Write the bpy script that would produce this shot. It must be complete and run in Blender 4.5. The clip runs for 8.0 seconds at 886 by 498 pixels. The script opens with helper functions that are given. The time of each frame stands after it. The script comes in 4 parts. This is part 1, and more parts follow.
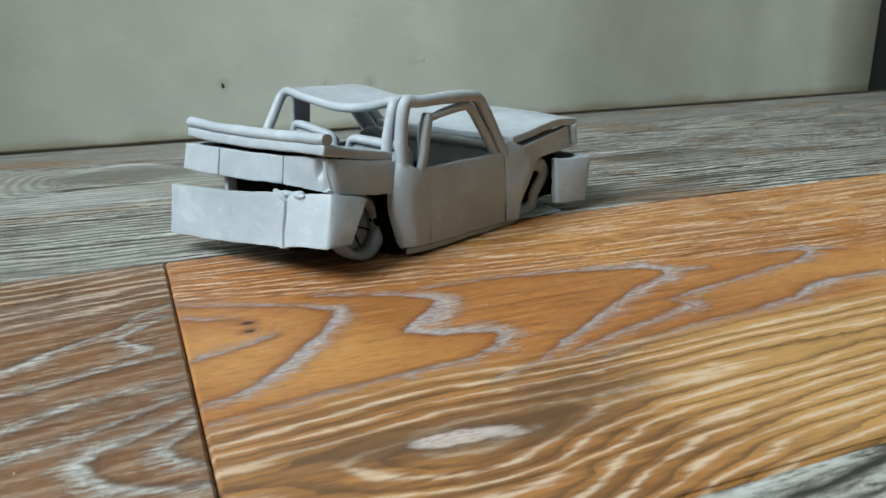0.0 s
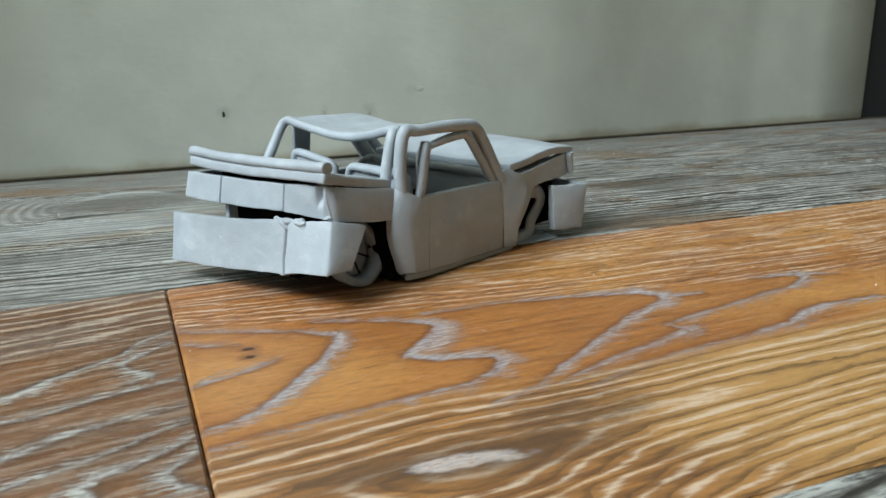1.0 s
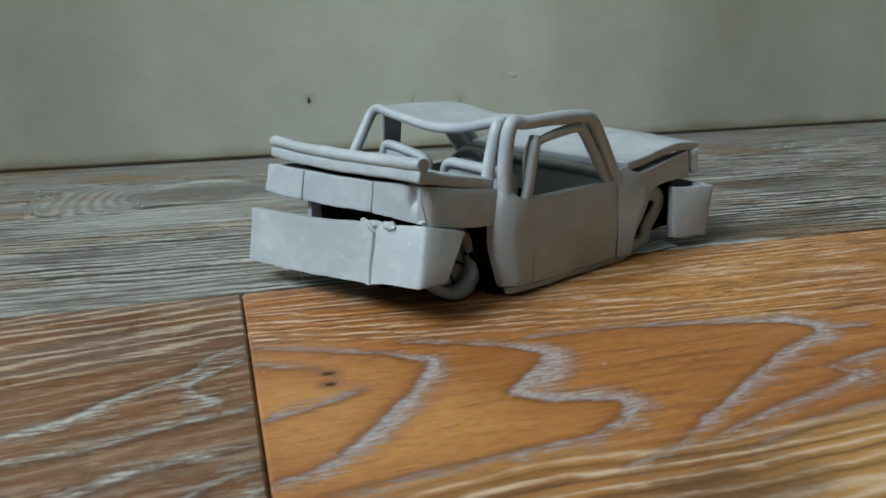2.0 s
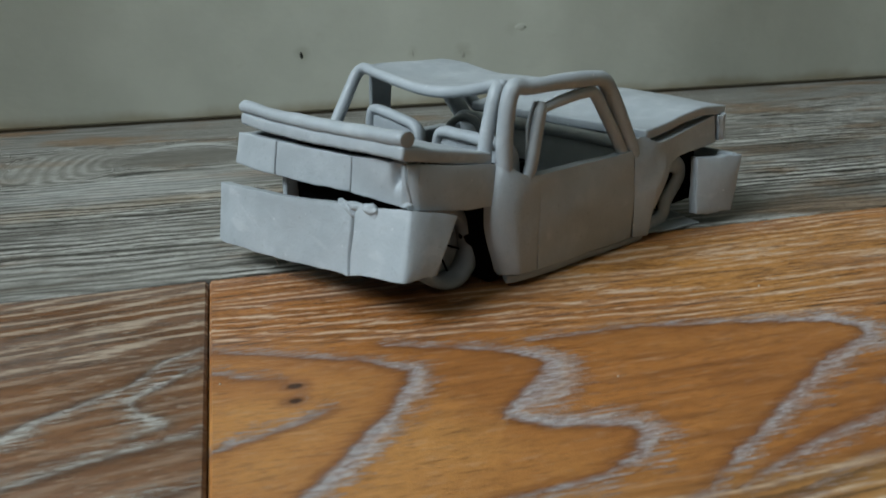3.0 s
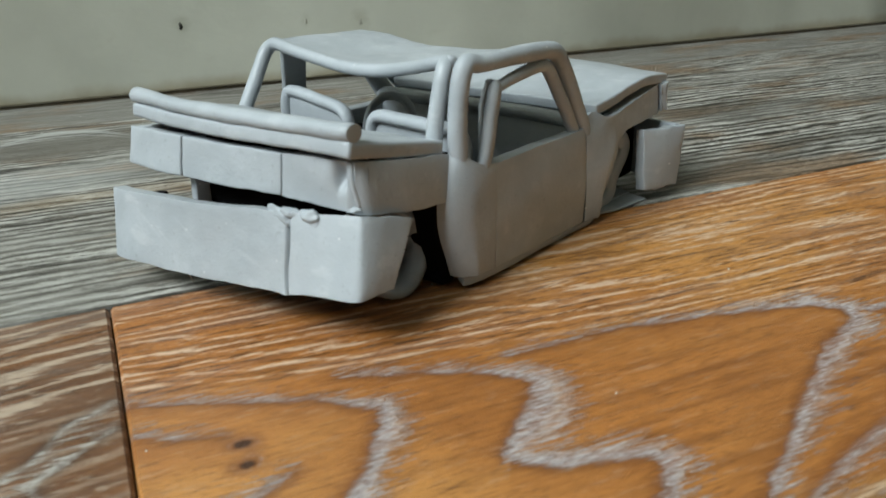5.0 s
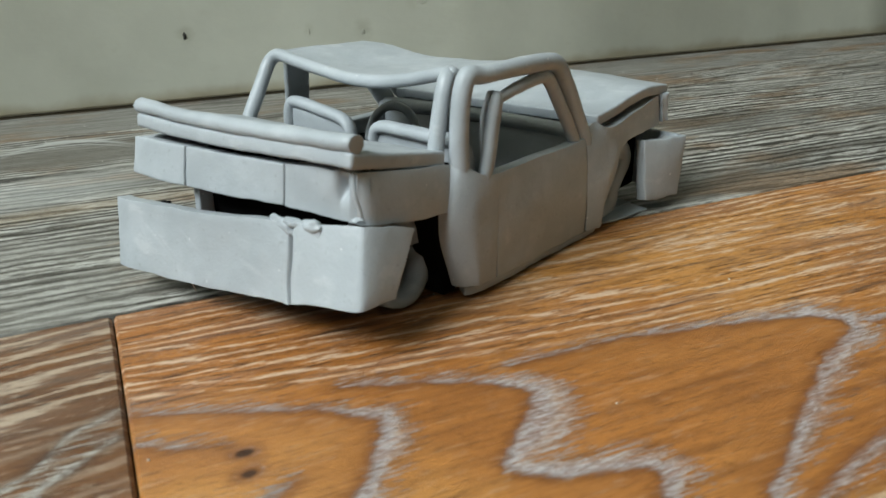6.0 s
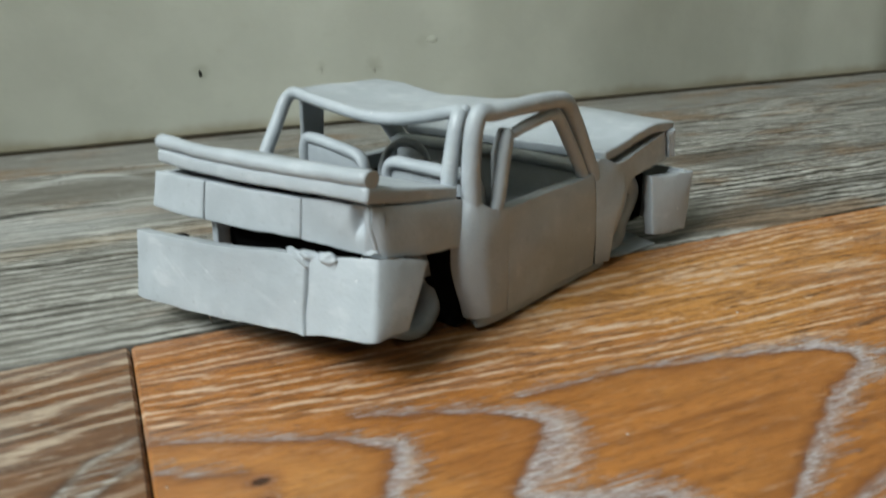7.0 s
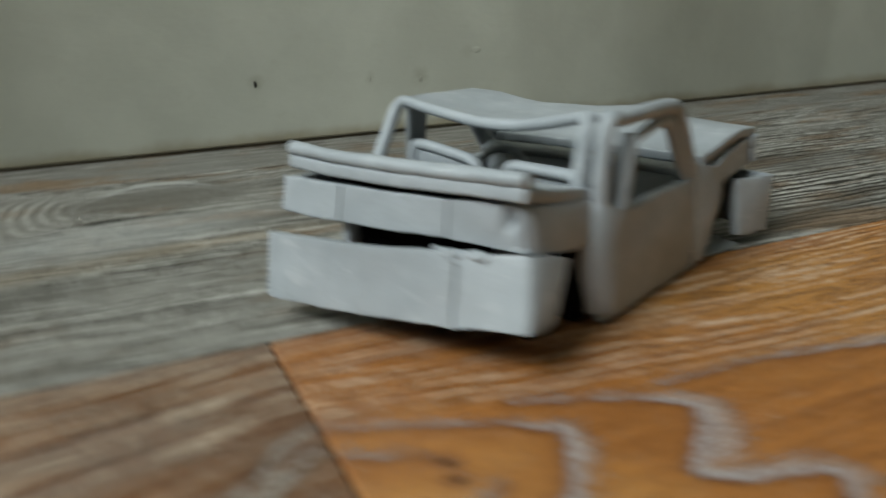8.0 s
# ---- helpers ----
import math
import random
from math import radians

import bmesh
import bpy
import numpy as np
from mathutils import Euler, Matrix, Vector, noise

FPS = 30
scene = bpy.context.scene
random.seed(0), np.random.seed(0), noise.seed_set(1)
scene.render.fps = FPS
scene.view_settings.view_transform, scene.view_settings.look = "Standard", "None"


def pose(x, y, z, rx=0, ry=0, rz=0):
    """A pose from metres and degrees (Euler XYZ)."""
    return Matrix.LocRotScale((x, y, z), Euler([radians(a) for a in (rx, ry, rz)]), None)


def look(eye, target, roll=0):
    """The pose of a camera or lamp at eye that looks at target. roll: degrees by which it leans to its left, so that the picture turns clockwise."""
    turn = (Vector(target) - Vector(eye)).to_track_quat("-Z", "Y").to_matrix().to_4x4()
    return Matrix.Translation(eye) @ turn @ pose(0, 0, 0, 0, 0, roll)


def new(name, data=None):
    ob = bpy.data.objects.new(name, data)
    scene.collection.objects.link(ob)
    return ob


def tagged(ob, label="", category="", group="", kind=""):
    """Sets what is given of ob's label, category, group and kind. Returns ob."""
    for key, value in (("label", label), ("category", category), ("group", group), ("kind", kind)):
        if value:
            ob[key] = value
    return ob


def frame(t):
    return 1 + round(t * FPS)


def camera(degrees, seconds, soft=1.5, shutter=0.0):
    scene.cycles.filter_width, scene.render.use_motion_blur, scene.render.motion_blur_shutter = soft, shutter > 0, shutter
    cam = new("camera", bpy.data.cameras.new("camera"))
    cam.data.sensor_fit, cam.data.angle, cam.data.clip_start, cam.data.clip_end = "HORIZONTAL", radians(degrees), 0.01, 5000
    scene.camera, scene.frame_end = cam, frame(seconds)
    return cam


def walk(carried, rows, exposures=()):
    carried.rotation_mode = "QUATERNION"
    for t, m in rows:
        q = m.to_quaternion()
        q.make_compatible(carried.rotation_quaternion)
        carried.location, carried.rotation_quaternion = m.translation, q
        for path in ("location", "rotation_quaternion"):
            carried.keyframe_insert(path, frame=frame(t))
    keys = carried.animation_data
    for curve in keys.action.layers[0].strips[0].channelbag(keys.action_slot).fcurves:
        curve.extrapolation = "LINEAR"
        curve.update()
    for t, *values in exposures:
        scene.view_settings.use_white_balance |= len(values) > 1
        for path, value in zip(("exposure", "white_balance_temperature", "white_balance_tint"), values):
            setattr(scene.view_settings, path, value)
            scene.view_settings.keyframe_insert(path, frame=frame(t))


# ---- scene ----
LENS = 62.15
cam = camera(LENS, 8.0, soft=1.45, shutter=0.9)
cam.data.dof.use_dof, cam.data.dof.focus_distance, cam.data.dof.aperture_fstop = True, 0.235, 36.0
# seconds, x, y, z, yaw (left of +y), pitch, roll
PATH = [
    (0, 0.00438, -0.24580, 0.07467, -20.708, -17.498, -1.151),
    (0.5, 0.00411, -0.24644, 0.07450, -20.772, -16.911, -1.236),
    (1, 0.00344, -0.24831, 0.07560, -20.879, -15.470, -1.228),
    (1.2, 0.00159, -0.24795, 0.07539, -20.582, -15.820, -1.196),
    (1.4, 0.00305, -0.23774, 0.07516, -18.756, -15.979, -1.189),
    (1.5, 0.00477, -0.22898, 0.07532, -18.894, -15.526, -1.095),
    (1.6, 0.00493, -0.22276, 0.07489, -18.388, -15.262, -1.063),
    (1.7, 0.00443, -0.22170, 0.07430, -15.499, -15.344, -1.231),
    (2.9, 0.01763, -0.19239, 0.07292, -13.911, -19.460, -1.051),
    (3, 0.01781, -0.19208, 0.07333, -13.710, -19.913, -1.360),
    (3.2, 0.01499, -0.18892, 0.07339, -14.286, -20.722, -1.579),
    (3.3, 0.01048, -0.17995, 0.07377, -16.869, -21.364, -1.782),
    (3.5, 0.01188, -0.17434, 0.07406, -18.871, -21.115, -1.843),
    (3.7, 0.01228, -0.17034, 0.07420, -20.772, -21.646, -1.635),
    (4, 0.01277, -0.16662, 0.07422, -22.208, -22.682, -1.615),
    (4.5, 0.01237, -0.16370, 0.07260, -22.947, -23.789, -1.697),
    (5, 0.01164, -0.16457, 0.07350, -22.955, -22.845, -1.672),
    (6.5, 0.01143, -0.16559, 0.07410, -22.782, -21.728, -1.660),
    (6.8, 0.01077, -0.16662, 0.07428, -22.739, -20.767, -1.652),
    (7, 0.00931, -0.16772, 0.07504, -22.279, -19.503, -1.667),
    (7.1, 0.00589, -0.16494, 0.07508, -23.077, -18.996, -1.680),
    (7.2, -0.00686, -0.15060, 0.07615, -26.196, -19.326, -1.698),
    (7.3, -0.02224, -0.14383, 0.07683, -27.242, -19.475, -1.829),
    (7.5, -0.03922, -0.14602, 0.07815, -26.083, -20.088, -2.207),
    (7.7, -0.03915, -0.14544, 0.07834, -26.170, -20.694, -2.202),
    (7.8, -0.03887, -0.14644, 0.07993, -25.996, -19.830, -2.369),
    (8, -0.02284, -0.16418, 0.07672, -22.731, -18.789, -1.879),
]


def eye_pose(x, y, z, yaw, pitch, roll):
    return pose(x, y, z, 0, 0, yaw) @ pose(0, 0, 0, 90 + pitch, 0, 0) @ pose(0, 0, 0, 0, 0, roll)


# the phone's own exposure and white balance drift as it moves: seconds, stops, kelvin, tint
STOPS = [(0, 0.20, 6250, 10), (1.0, 0.20, 6240, 10), (1.5, 0.02, 6300, 10), (1.7, -0.05, 6300, 10), (2.8, -0.72, 6250, 10), (3.0, -0.47, 6260, 10), (3.2, -0.45, 6300, 10), (3.5, -0.36, 6400, 10), (4.0, -0.03, 6550, 10),
         (5.0, 0.04, 6650, 10), (6.5, 0.06, 6750, 10), (7.0, 0.05, 6700, 10), (7.2, -0.05, 6750, 10), (7.5, -0.33, 6700, 10), (8.0, -0.47, 6820, 10)]
walk(cam, [(t, eye_pose(*row)) for t, *row in PATH], STOPS)

# ---- light: one window in the west wall, daylight, pale room ----
WALL_Y, WEST, EAST, SOUTH, TOP = 0.2614, -1.38, 4.6, -4.4, 2.75
WIN_Y0, WIN_Y1, WIN_Z0, WIN_Z1 = -1.05, 0.0, 0.96, 2.5
world = bpy.data.worlds.new("world")
scene.world = world
world.use_nodes = True
wn = world.node_tree
sky = wn.nodes.new("ShaderNodeTexSky")
sky.sky_type, sky.sun_disc, sky.sun_elevation, sky.sun_rotation = "NISHITA", False, radians(35), radians(120)
wn.nodes["Background"].inputs["Strength"].default_value = 0.12
wn.links.new(sky.outputs[0], wn.nodes["Background"].inputs["Color"])
day = bpy.data.lights.new("window_daylight", "AREA")
day.shape, day.size, day.size_y, day.energy, day.color = "RECTANGLE", WIN_Z1 - WIN_Z0, WIN_Y1 - WIN_Y0, 122, (0.83, 0.93, 0.965)
day_ob = new("window_daylight", day)
day_ob.matrix_world = look((WEST - 0.03, (WIN_Y0 + WIN_Y1) / 2, (WIN_Z0 + WIN_Z1) / 2), (0, (WIN_Y0 + WIN_Y1) / 2, (WIN_Z0 + WIN_Z1) / 2 - 0.35))


# ---- materials ----
MM = 0.001
FAR = 0.02


class Nodes:
    """Short hand for building a material's node tree."""

    def __init__(self, name, rough=0.5, spec=0.5):
        self.mat = bpy.data.materials.new(name)
        self.mat.use_nodes = True
        self.t = self.mat.node_tree
        self.out = self.t.nodes["Principled BSDF"]
        self.out.inputs["Roughness"].default_value = rough
        self.out.inputs["Specular IOR Level"].default_value = spec
        self.at = self.t.nodes.new("ShaderNodeTexCoord").outputs["Object"]

    def put(self, value, socket):
        if isinstance(value, bpy.types.NodeSocket):
            self.t.links.new(value, socket)
        else:
            socket.default_value = value

    def math(self, op, a, b=0.0, c=0.0, clamp=False):
        n = self.t.nodes.new("ShaderNodeMath")
        n.operation, n.use_clamp = op, clamp
        for v, k in zip((a, b, c), n.inputs):
            self.put(v, k)
        return n.outputs[0]

    def noise(self, vec, scale, detail=4.0, rough=0.55, distortion=0.0):
        n = self.t.nodes.new("ShaderNodeTexNoise")
        self.put(vec, n.inputs["Vector"])
        n.inputs["Scale"].default_value, n.inputs["Detail"].default_value = scale, detail
        n.inputs["Roughness"].default_value, n.inputs["Distortion"].default_value = rough, distortion
        return n.outputs[0]

    def stretch(self, vec, scale, shift=(0, 0, 0)):
        n = self.t.nodes.new("ShaderNodeMapping")
        self.put(vec, n.inputs[0])
        n.inputs["Scale"].default_value, n.inputs["Location"].default_value = scale, shift
        return n.outputs[0]

    def step(self, v, lo, hi, a=0.0, b=1.0):
        n = self.t.nodes.new("ShaderNodeMapRange")
        n.interpolation_type = "SMOOTHSTEP"
        self.put(v, n.inputs[0])
        for k, x in zip((1, 2, 3, 4), (lo, hi, a, b)):
            n.inputs[k].default_value = x
        return n.outputs[0]

    def mix(self, f, a, b):
        n = self.t.nodes.new("ShaderNodeMix")
        n.data_type = "RGBA"
        self.put(f, n.inputs[0])
        for v, k in ((a, n.inputs[6]), (b, n.inputs[7])):
            self.put((*v, 1) if isinstance(v, tuple) else v, k)
        return n.outputs[2]

    def bump(self, height, strength, distance):
        n = self.t.nodes.new("ShaderNodeBump")
        n.inputs["Strength"].default_value, n.inputs["Distance"].default_value = strength, distance
        self.put(height, n.inputs["Height"])
        self.t.links.new(n.outputs[0], self.out.inputs["Normal"])

    def colour(self, c):
        self.put((*c, 1) if isinstance(c, tuple) else c, self.out.inputs["Base Color"])
        return self.mat


def clay_material():
    """Grey modelling clay: matte, faint smears, pressed dents and pale dust specks."""
    n = Nodes("grey_clay", 0.5, 0.45)
    big, mid = n.noise(n.at, 55, 3, 0.5), n.noise(n.at, 170, 3, 0.5)
    fine, grit = n.noise(n.at, 650, 3, 0.6), n.noise(n.at, 1500, 2, 0.6)
    speck = n.step(n.noise(n.at, 900, 1), 0.79, 0.82)
    press = n.noise(n.stretch(n.at, (1, 1, 1.3), (3, 1, 2)), 70, 2, 0.4)
    base = n.mix(n.step(big, 0.3, 0.7), (0.325, 0.358, 0.384), (0.391, 0.426, 0.455))
    base = n.mix(n.step(mid, 0.5, 0.75, 0, 0.25), base, (0.48, 0.52, 0.545))
    rub = n.noise(n.stretch(n.at, (1, 0.55, 1.6), (1, 4, 2)), 160, 4, 0.6)
    rubbed = n.math("MULTIPLY", n.step(rub, 0.53, 0.68), n.step(big, 0.46, 0.62, 0, 0.35))
    base = n.mix(rubbed, base, (0.56, 0.59, 0.60))
    base = n.mix(n.step(fine, 0.60, 0.75, 0, 0.35), base, (0.22, 0.235, 0.24))
    base = n.mix(speck, base, (0.68, 0.69, 0.68))
    sep = n.t.nodes.new("ShaderNodeSeparateXYZ")
    n.t.links.new(n.at, sep.inputs[0])
    tail = n.step(sep.outputs[0], 0.0042, 0.0034)
    for b, z, long, thin, lean in ((22.5, 16.2, 4.6, 0.55, 0.62), (19.0, 15.2, 3.2, 0.40, 0.70), (26.0, 14.4, 3.0, 0.45, 0.55), (11.0, 17.6, 3.0, 0.5, 0.5), (-9.0, 15.0, 4.0, 0.7, 0.3)):
        # finger smears across the bumper
        u, v = n.math("SUBTRACT", sep.outputs[1], b * MM), n.math("SUBTRACT", sep.outputs[2], z * MM)
        along, off = n.math("DIVIDE", u, long * MM), n.math("DIVIDE", n.math("MULTIPLY_ADD", u, -lean, v), thin * MM)
        d = n.math("SQRT", n.math("MULTIPLY_ADD", along, along, n.math("MULTIPLY", off, off)))
        d = n.math("MULTIPLY_ADD", n.math("SUBTRACT", rub, 0.5), 2.2, d)
        base = n.mix(n.math("MULTIPLY", n.step(d, -0.2, 1.5, 0.15, 0.0), tail), base, (0.62, 0.65, 0.66))
    n.put(n.step(mid, 0.3, 0.75, 0.50, 0.36), n.out.inputs["Roughness"])
    high = n.math("ADD", n.math("MULTIPLY", press, 1.1), n.math("MULTIPLY", mid, 0.26))
    high = n.math("ADD", high, n.math("ADD", n.math("MULTIPLY", n.math("ADD", fine, rub), 0.15), n.math("MULTIPLY", grit, 0.05)))
    n.bump(high, 0.5, 0.0012)
    return n.colour(base)


def limed_oak(name, dark, mid, pale, lime, straight, slope=0.0, pitch=0.0036, knots=(), front=None, fan=0.0, broken=1.0, lacy=0.6, grey=0.0, much=0.9, flecks=0.2, cream=(0.66, 0.47, 0.32), seed=0.0):
    """Printed oak laminate with limed growth rings, which the plank's mesh carries as its attributes "lime" and "side";
    straight: (level, tilt, low, high), straight dashed grain on the wall's side of the line y = level + tilt * x, as strong as low before it
    and high behind it; slope, pitch: lie and spacing of that grain; fan: how far it swings down round the first ring; broken: how dashed it is; lacy: how much lime is left in the holes of a vein; knots: (x, y, radius); front: an eye of lime (x, y, reach, spacing of the waves round it, where they begin)."""
    n = Nodes(name, 0.42, 0.5)
    sep = n.t.nodes.new("ShaderNodeSeparateXYZ")
    n.t.links.new(n.at, sep.inputs[0])
    x, y = sep.outputs[0], sep.outputs[1]
    wob = n.math("SUBTRACT", n.noise(n.stretch(n.at, (0.4, 1, 1), (seed, 0, 0)), 30, 3, 0.5), 0.5)
    wob2 = n.math("SUBTRACT", n.noise(n.stretch(n.at, (0.6, 1, 1), (seed + 3, 1, 0)), 150, 3, 0.6), 0.5)
    hair = n.noise(n.stretch(n.at, (1, 9, 1), (seed, 0, 0)), 260, 4, 0.7)
    fibre = n.noise(n.stretch(n.at, (1, 14, 1), (seed, 6, 0)), 110, 4, 0.7)
    streak = n.noise(n.stretch(n.at, (1, 15, 1), (seed + 5, 2, 0)), 26, 5, 0.65)
    dashes = n.noise(n.stretch(n.at, (1, 12, 1), (seed + 8, 7, 0)), 42, 5, 0.7)
    cloud = n.noise(n.stretch(n.at, (0.6, 1, 1), (seed + 1, 0, 0)), 19, 4)
    # lime veins: sharp with a dark rim on the heart's side, drawn out along the grain on the other
    read = [n.t.nodes.new("ShaderNodeAttribute") for _ in range(2)]
    read[0].attribute_name, read[1].attribute_name = "lime", "side"
    near, outer = n.math("SUBTRACT", FAR, read[0].outputs["Fac"]), n.step(read[1].outputs["Fac"], -0.6, 1.0)
    near = n.math("MULTIPLY_ADD", wob2, 0.0034, near)
    pull = n.math("MULTIPLY_ADD", n.math("SUBTRACT", fibre, 0.5), 1.0, n.math("MULTIPLY", n.math("SUBTRACT", hair, 0.5), 0.7))
    ragged = n.math("MULTIPLY_ADD", pull, n.math("MULTIPLY_ADD", outer, 0.0215, 0.0036), near)
    vein = n.math("MULTIPLY", n.step(ragged, 0.0006, -0.0010), n.step(n.math("MULTIPLY_ADD", n.math("SUBTRACT", hair, 0.5), 1.2, cloud), 0.25, 0.55, 0.45, 1.0))
    rim = n.math("MULTIPLY", n.step(n.math("MULTIPLY_ADD", n.math("SUBTRACT", fibre, 0.5), 0.006, near), 0.0026, 0.0002), n.math("SUBTRACT", 0.8, n.math("MULTIPLY", outer, 0.6)))
    lace = n.noise(n.stretch(n.at, (0.7, 1.6, 1), (seed + 7, 5, 0)), 520, 3, 0.65)
    # straight dashed grain
    level, tilt, low, high = straight
    edge = n.math("SUBTRACT", n.math("MULTIPLY_ADD", wob, 0.012, y), n.math("MULTIPLY_ADD", x, tilt, level))
    zone = n.math("MAXIMUM", n.step(edge, -0.002, 0.003, low, high), n.math("MAXIMUM", n.step(x, 0.21, 0.25), n.step(x, -0.06, -0.10)))
    uneven = n.math("SUBTRACT", n.noise(n.stretch(n.at, (0.06, 1, 1), (seed, 3, 0)), 85, 2, 0.5), 0.5)
    g = n.math("MULTIPLY_ADD", x, -slope, n.math("MULTIPLY_ADD", wob, 0.010, n.math("MULTIPLY_ADD", wob2, 0.0022, n.math("MULTIPLY_ADD", uneven, 0.016, y))))
    if fan:
        swing = n.math("SUBTRACT", 1.0, n.math("EXPONENT", n.math("DIVIDE", x, -0.060)))
        g = n.math("MULTIPLY_ADD", n.math("MULTIPLY", swing, n.step(y, -0.006, -0.050)), fan, g)
    g = n.math("DIVIDE", g, pitch)
    saw = n.math("FRACT", n.math("ADD", g, 200.0))
    crest = n.math("MULTIPLY_ADD", n.math("ABSOLUTE", n.math("SUBTRACT", saw, 0.5)), -2.6, 1.0)
    crest = n.math("ADD", crest, n.math("MULTIPLY_ADD", n.math("SUBTRACT", dashes, 0.5), 4.4 * broken, n.math("MULTIPLY", n.math("SUBTRACT", hair, 0.5), 2.6 * broken)))
    line = n.math("MULTIPLY", n.step(crest, 0.10 + 0.45 * broken, 0.75 + 0.45 * broken, 0.0, much), zone)
    # wood body
    base = n.mix(n.step(streak, 0.32, 0.60, 0.35, 1.0), dark, mid)
    base = n.mix(n.step(cloud, 0.40, 0.72), base, pale)
    base = n.mix(n.step(hair, 0.36, 0.48, 0.55, 0.0), base, tuple(0.5 * c for c in dark))
    pore = n.noise(n.stretch(n.at, (1, 12, 1), (seed + 6, 9, 0)), 120, 3, 0.6)
    base = n.mix(n.step(pore, 0.57, 0.68, 0.0, 0.6), base, tuple(0.5 * c for c in dark))
    trough = n.math("MULTIPLY", n.step(n.math("MULTIPLY_ADD", n.math("SUBTRACT", hair, 0.5), 0.8, n.math("ABSOLUTE", n.math("SUBTRACT", saw, 0.5))), 0.36, 0.52, 0.0, 0.75), zone)
    base = n.mix(n.math("MULTIPLY", trough, n.step(dashes, 0.40, 0.55, 0.2, 1.0)), base, tuple(0.42 * c for c in dark))
    base = n.mix(n.math("MULTIPLY", n.step(n.noise(n.stretch(n.at, (1, 16, 1), (seed + 4, 4, 0)), 60, 4, 0.65), 0.44, 0.36, 0.0, 0.85), zone), base, tuple(0.35 * c for c in dark))
    if grey:
        base = n.mix(n.math("MULTIPLY", n.step(n.noise(n.stretch(n.at, (1, 6, 1), (9, 4, 0)), 19, 4), 0.44, 0.62, 0, grey), zone), base, tuple(0.55 * c for c in lime))
    heart = n.math("MULTIPLY", n.step(n.math("MULTIPLY_ADD", n.math("SUBTRACT", cloud, 0.5), 0.02, near), 0.013, 0.0), n.math("SUBTRACT", 1.0, outer))
    base = n.mix(n.math("MULTIPLY", heart, n.step(fibre, 0.35, 0.65, 0.7, 0.3)), base, tuple(0.5 * (a + b) for a, b in zip(dark, mid)))
    base = n.mix(n.math("MULTIPLY", rim, 0.8), base, dark)
    fleck = n.noise(n.stretch(n.at, (1, 5, 1), (seed + 2, 8, 0)), 170, 4, 0.7)
    line = n.math("MAXIMUM", line, n.step(n.math("MULTIPLY_ADD", n.math("SUBTRACT", dashes, 0.5), 0.6, fleck), 0.56, 0.68, 0.0, flecks))
    base = n.mix(line, base, cream)
    white = n.math("MULTIPLY", vein, n.step(fleck, 0.40, 0.54, lacy, 1.0))
    if front:
        ex, ey, reach, step, begins = front
        u = n.math("DIVIDE", n.math("SUBTRACT", x, ex), reach)
        lie = n.math("MULTIPLY_ADD", n.step(x, 0.055, 0.150), -0.006, n.math("SUBTRACT", y, ey))
        v = n.math("DIVIDE", lie, step)
        eye = n.math("EXPONENT", n.math("MULTIPLY", n.math("MULTIPLY", u, u), -1.0))
        g = n.math("SUBTRACT", n.math("SQRT", n.math("MULTIPLY_ADD", v, v, 0.6)), n.math("MULTIPLY", eye, n.step(v, -0.8, 0.8, 2.1, 0.9)))
        g = n.math("ADD", g, n.math("MULTIPLY_ADD", wob, 1.0, n.math("MULTIPLY_ADD", uneven, 2.4, n.math("MULTIPLY", wob2, 0.45))))
        wave = n.math("FRACT", n.math("ADD", g, 100.0))
        here = n.step(n.math("MULTIPLY_ADD", wob, 0.014, y), begins + 0.003, begins - 0.006)
        rise = n.math("MULTIPLY_ADD", n.math("ABSOLUTE", n.math("SUBTRACT", wave, 0.35)), -3.4, 1.0)
        rise = n.math("ADD", rise, n.math("MULTIPLY_ADD", n.math("SUBTRACT", fibre, 0.5), 2.2, n.math("MULTIPLY", n.math("SUBTRACT", dashes, 0.5), 2.4)))
        tan = n.mix(n.step(streak, 0.38, 0.62), (0.200, 0.085, 0.026), (0.38, 0.170, 0.048))
        tan = n.mix(n.step(n.math("MULTIPLY_ADD", n.math("SUBTRACT", cloud, 0.5), 0.10, x), 0.080, 0.125, 0.0, 0.65), tan, (0.56, 0.315, 0.105))
        tan = n.mix(n.step(n.math("MULTIPLY_ADD", n.math("SUBTRACT", fibre, 0.5), 0.8, wave), 0.70, 0.95, 0.0, 0.65), tan, (0.085, 0.042, 0.019))
        base = n.mix(here, base, tan)
        base = n.mix(n.math("MULTIPLY", n.step(rise, 0.30, 1.15, 0.0, 0.85), here), base, (0.66, 0.49, 0.34))
        white = n.math("MULTIPLY", white, n.math("SUBTRACT", 1.0, n.math("MULTIPLY", here, 0.4)))
        q = n.math("SUBTRACT", n.math("SUBTRACT", y, ey), n.math("MULTIPLY", n.math("SUBTRACT", x, ex), -0.14))
        d = n.math("SQRT", n.math("ADD", n.math("POWER", n.math("DIVIDE", n.math("SUBTRACT", x, ex), 0.0135), 2.0), n.math("POWER", n.math("DIVIDE", q, 0.0026), 2.0)))
        d = n.math("ADD", d, n.math("MULTIPLY_ADD", wob2, 1.6, n.math("MULTIPLY", n.math("SUBTRACT", hair, 0.5), 1.3)))
        base = n.mix(n.step(d, 1.0, 3.4, 0.75, 0.0), base, (0.10, 0.052, 0.026))
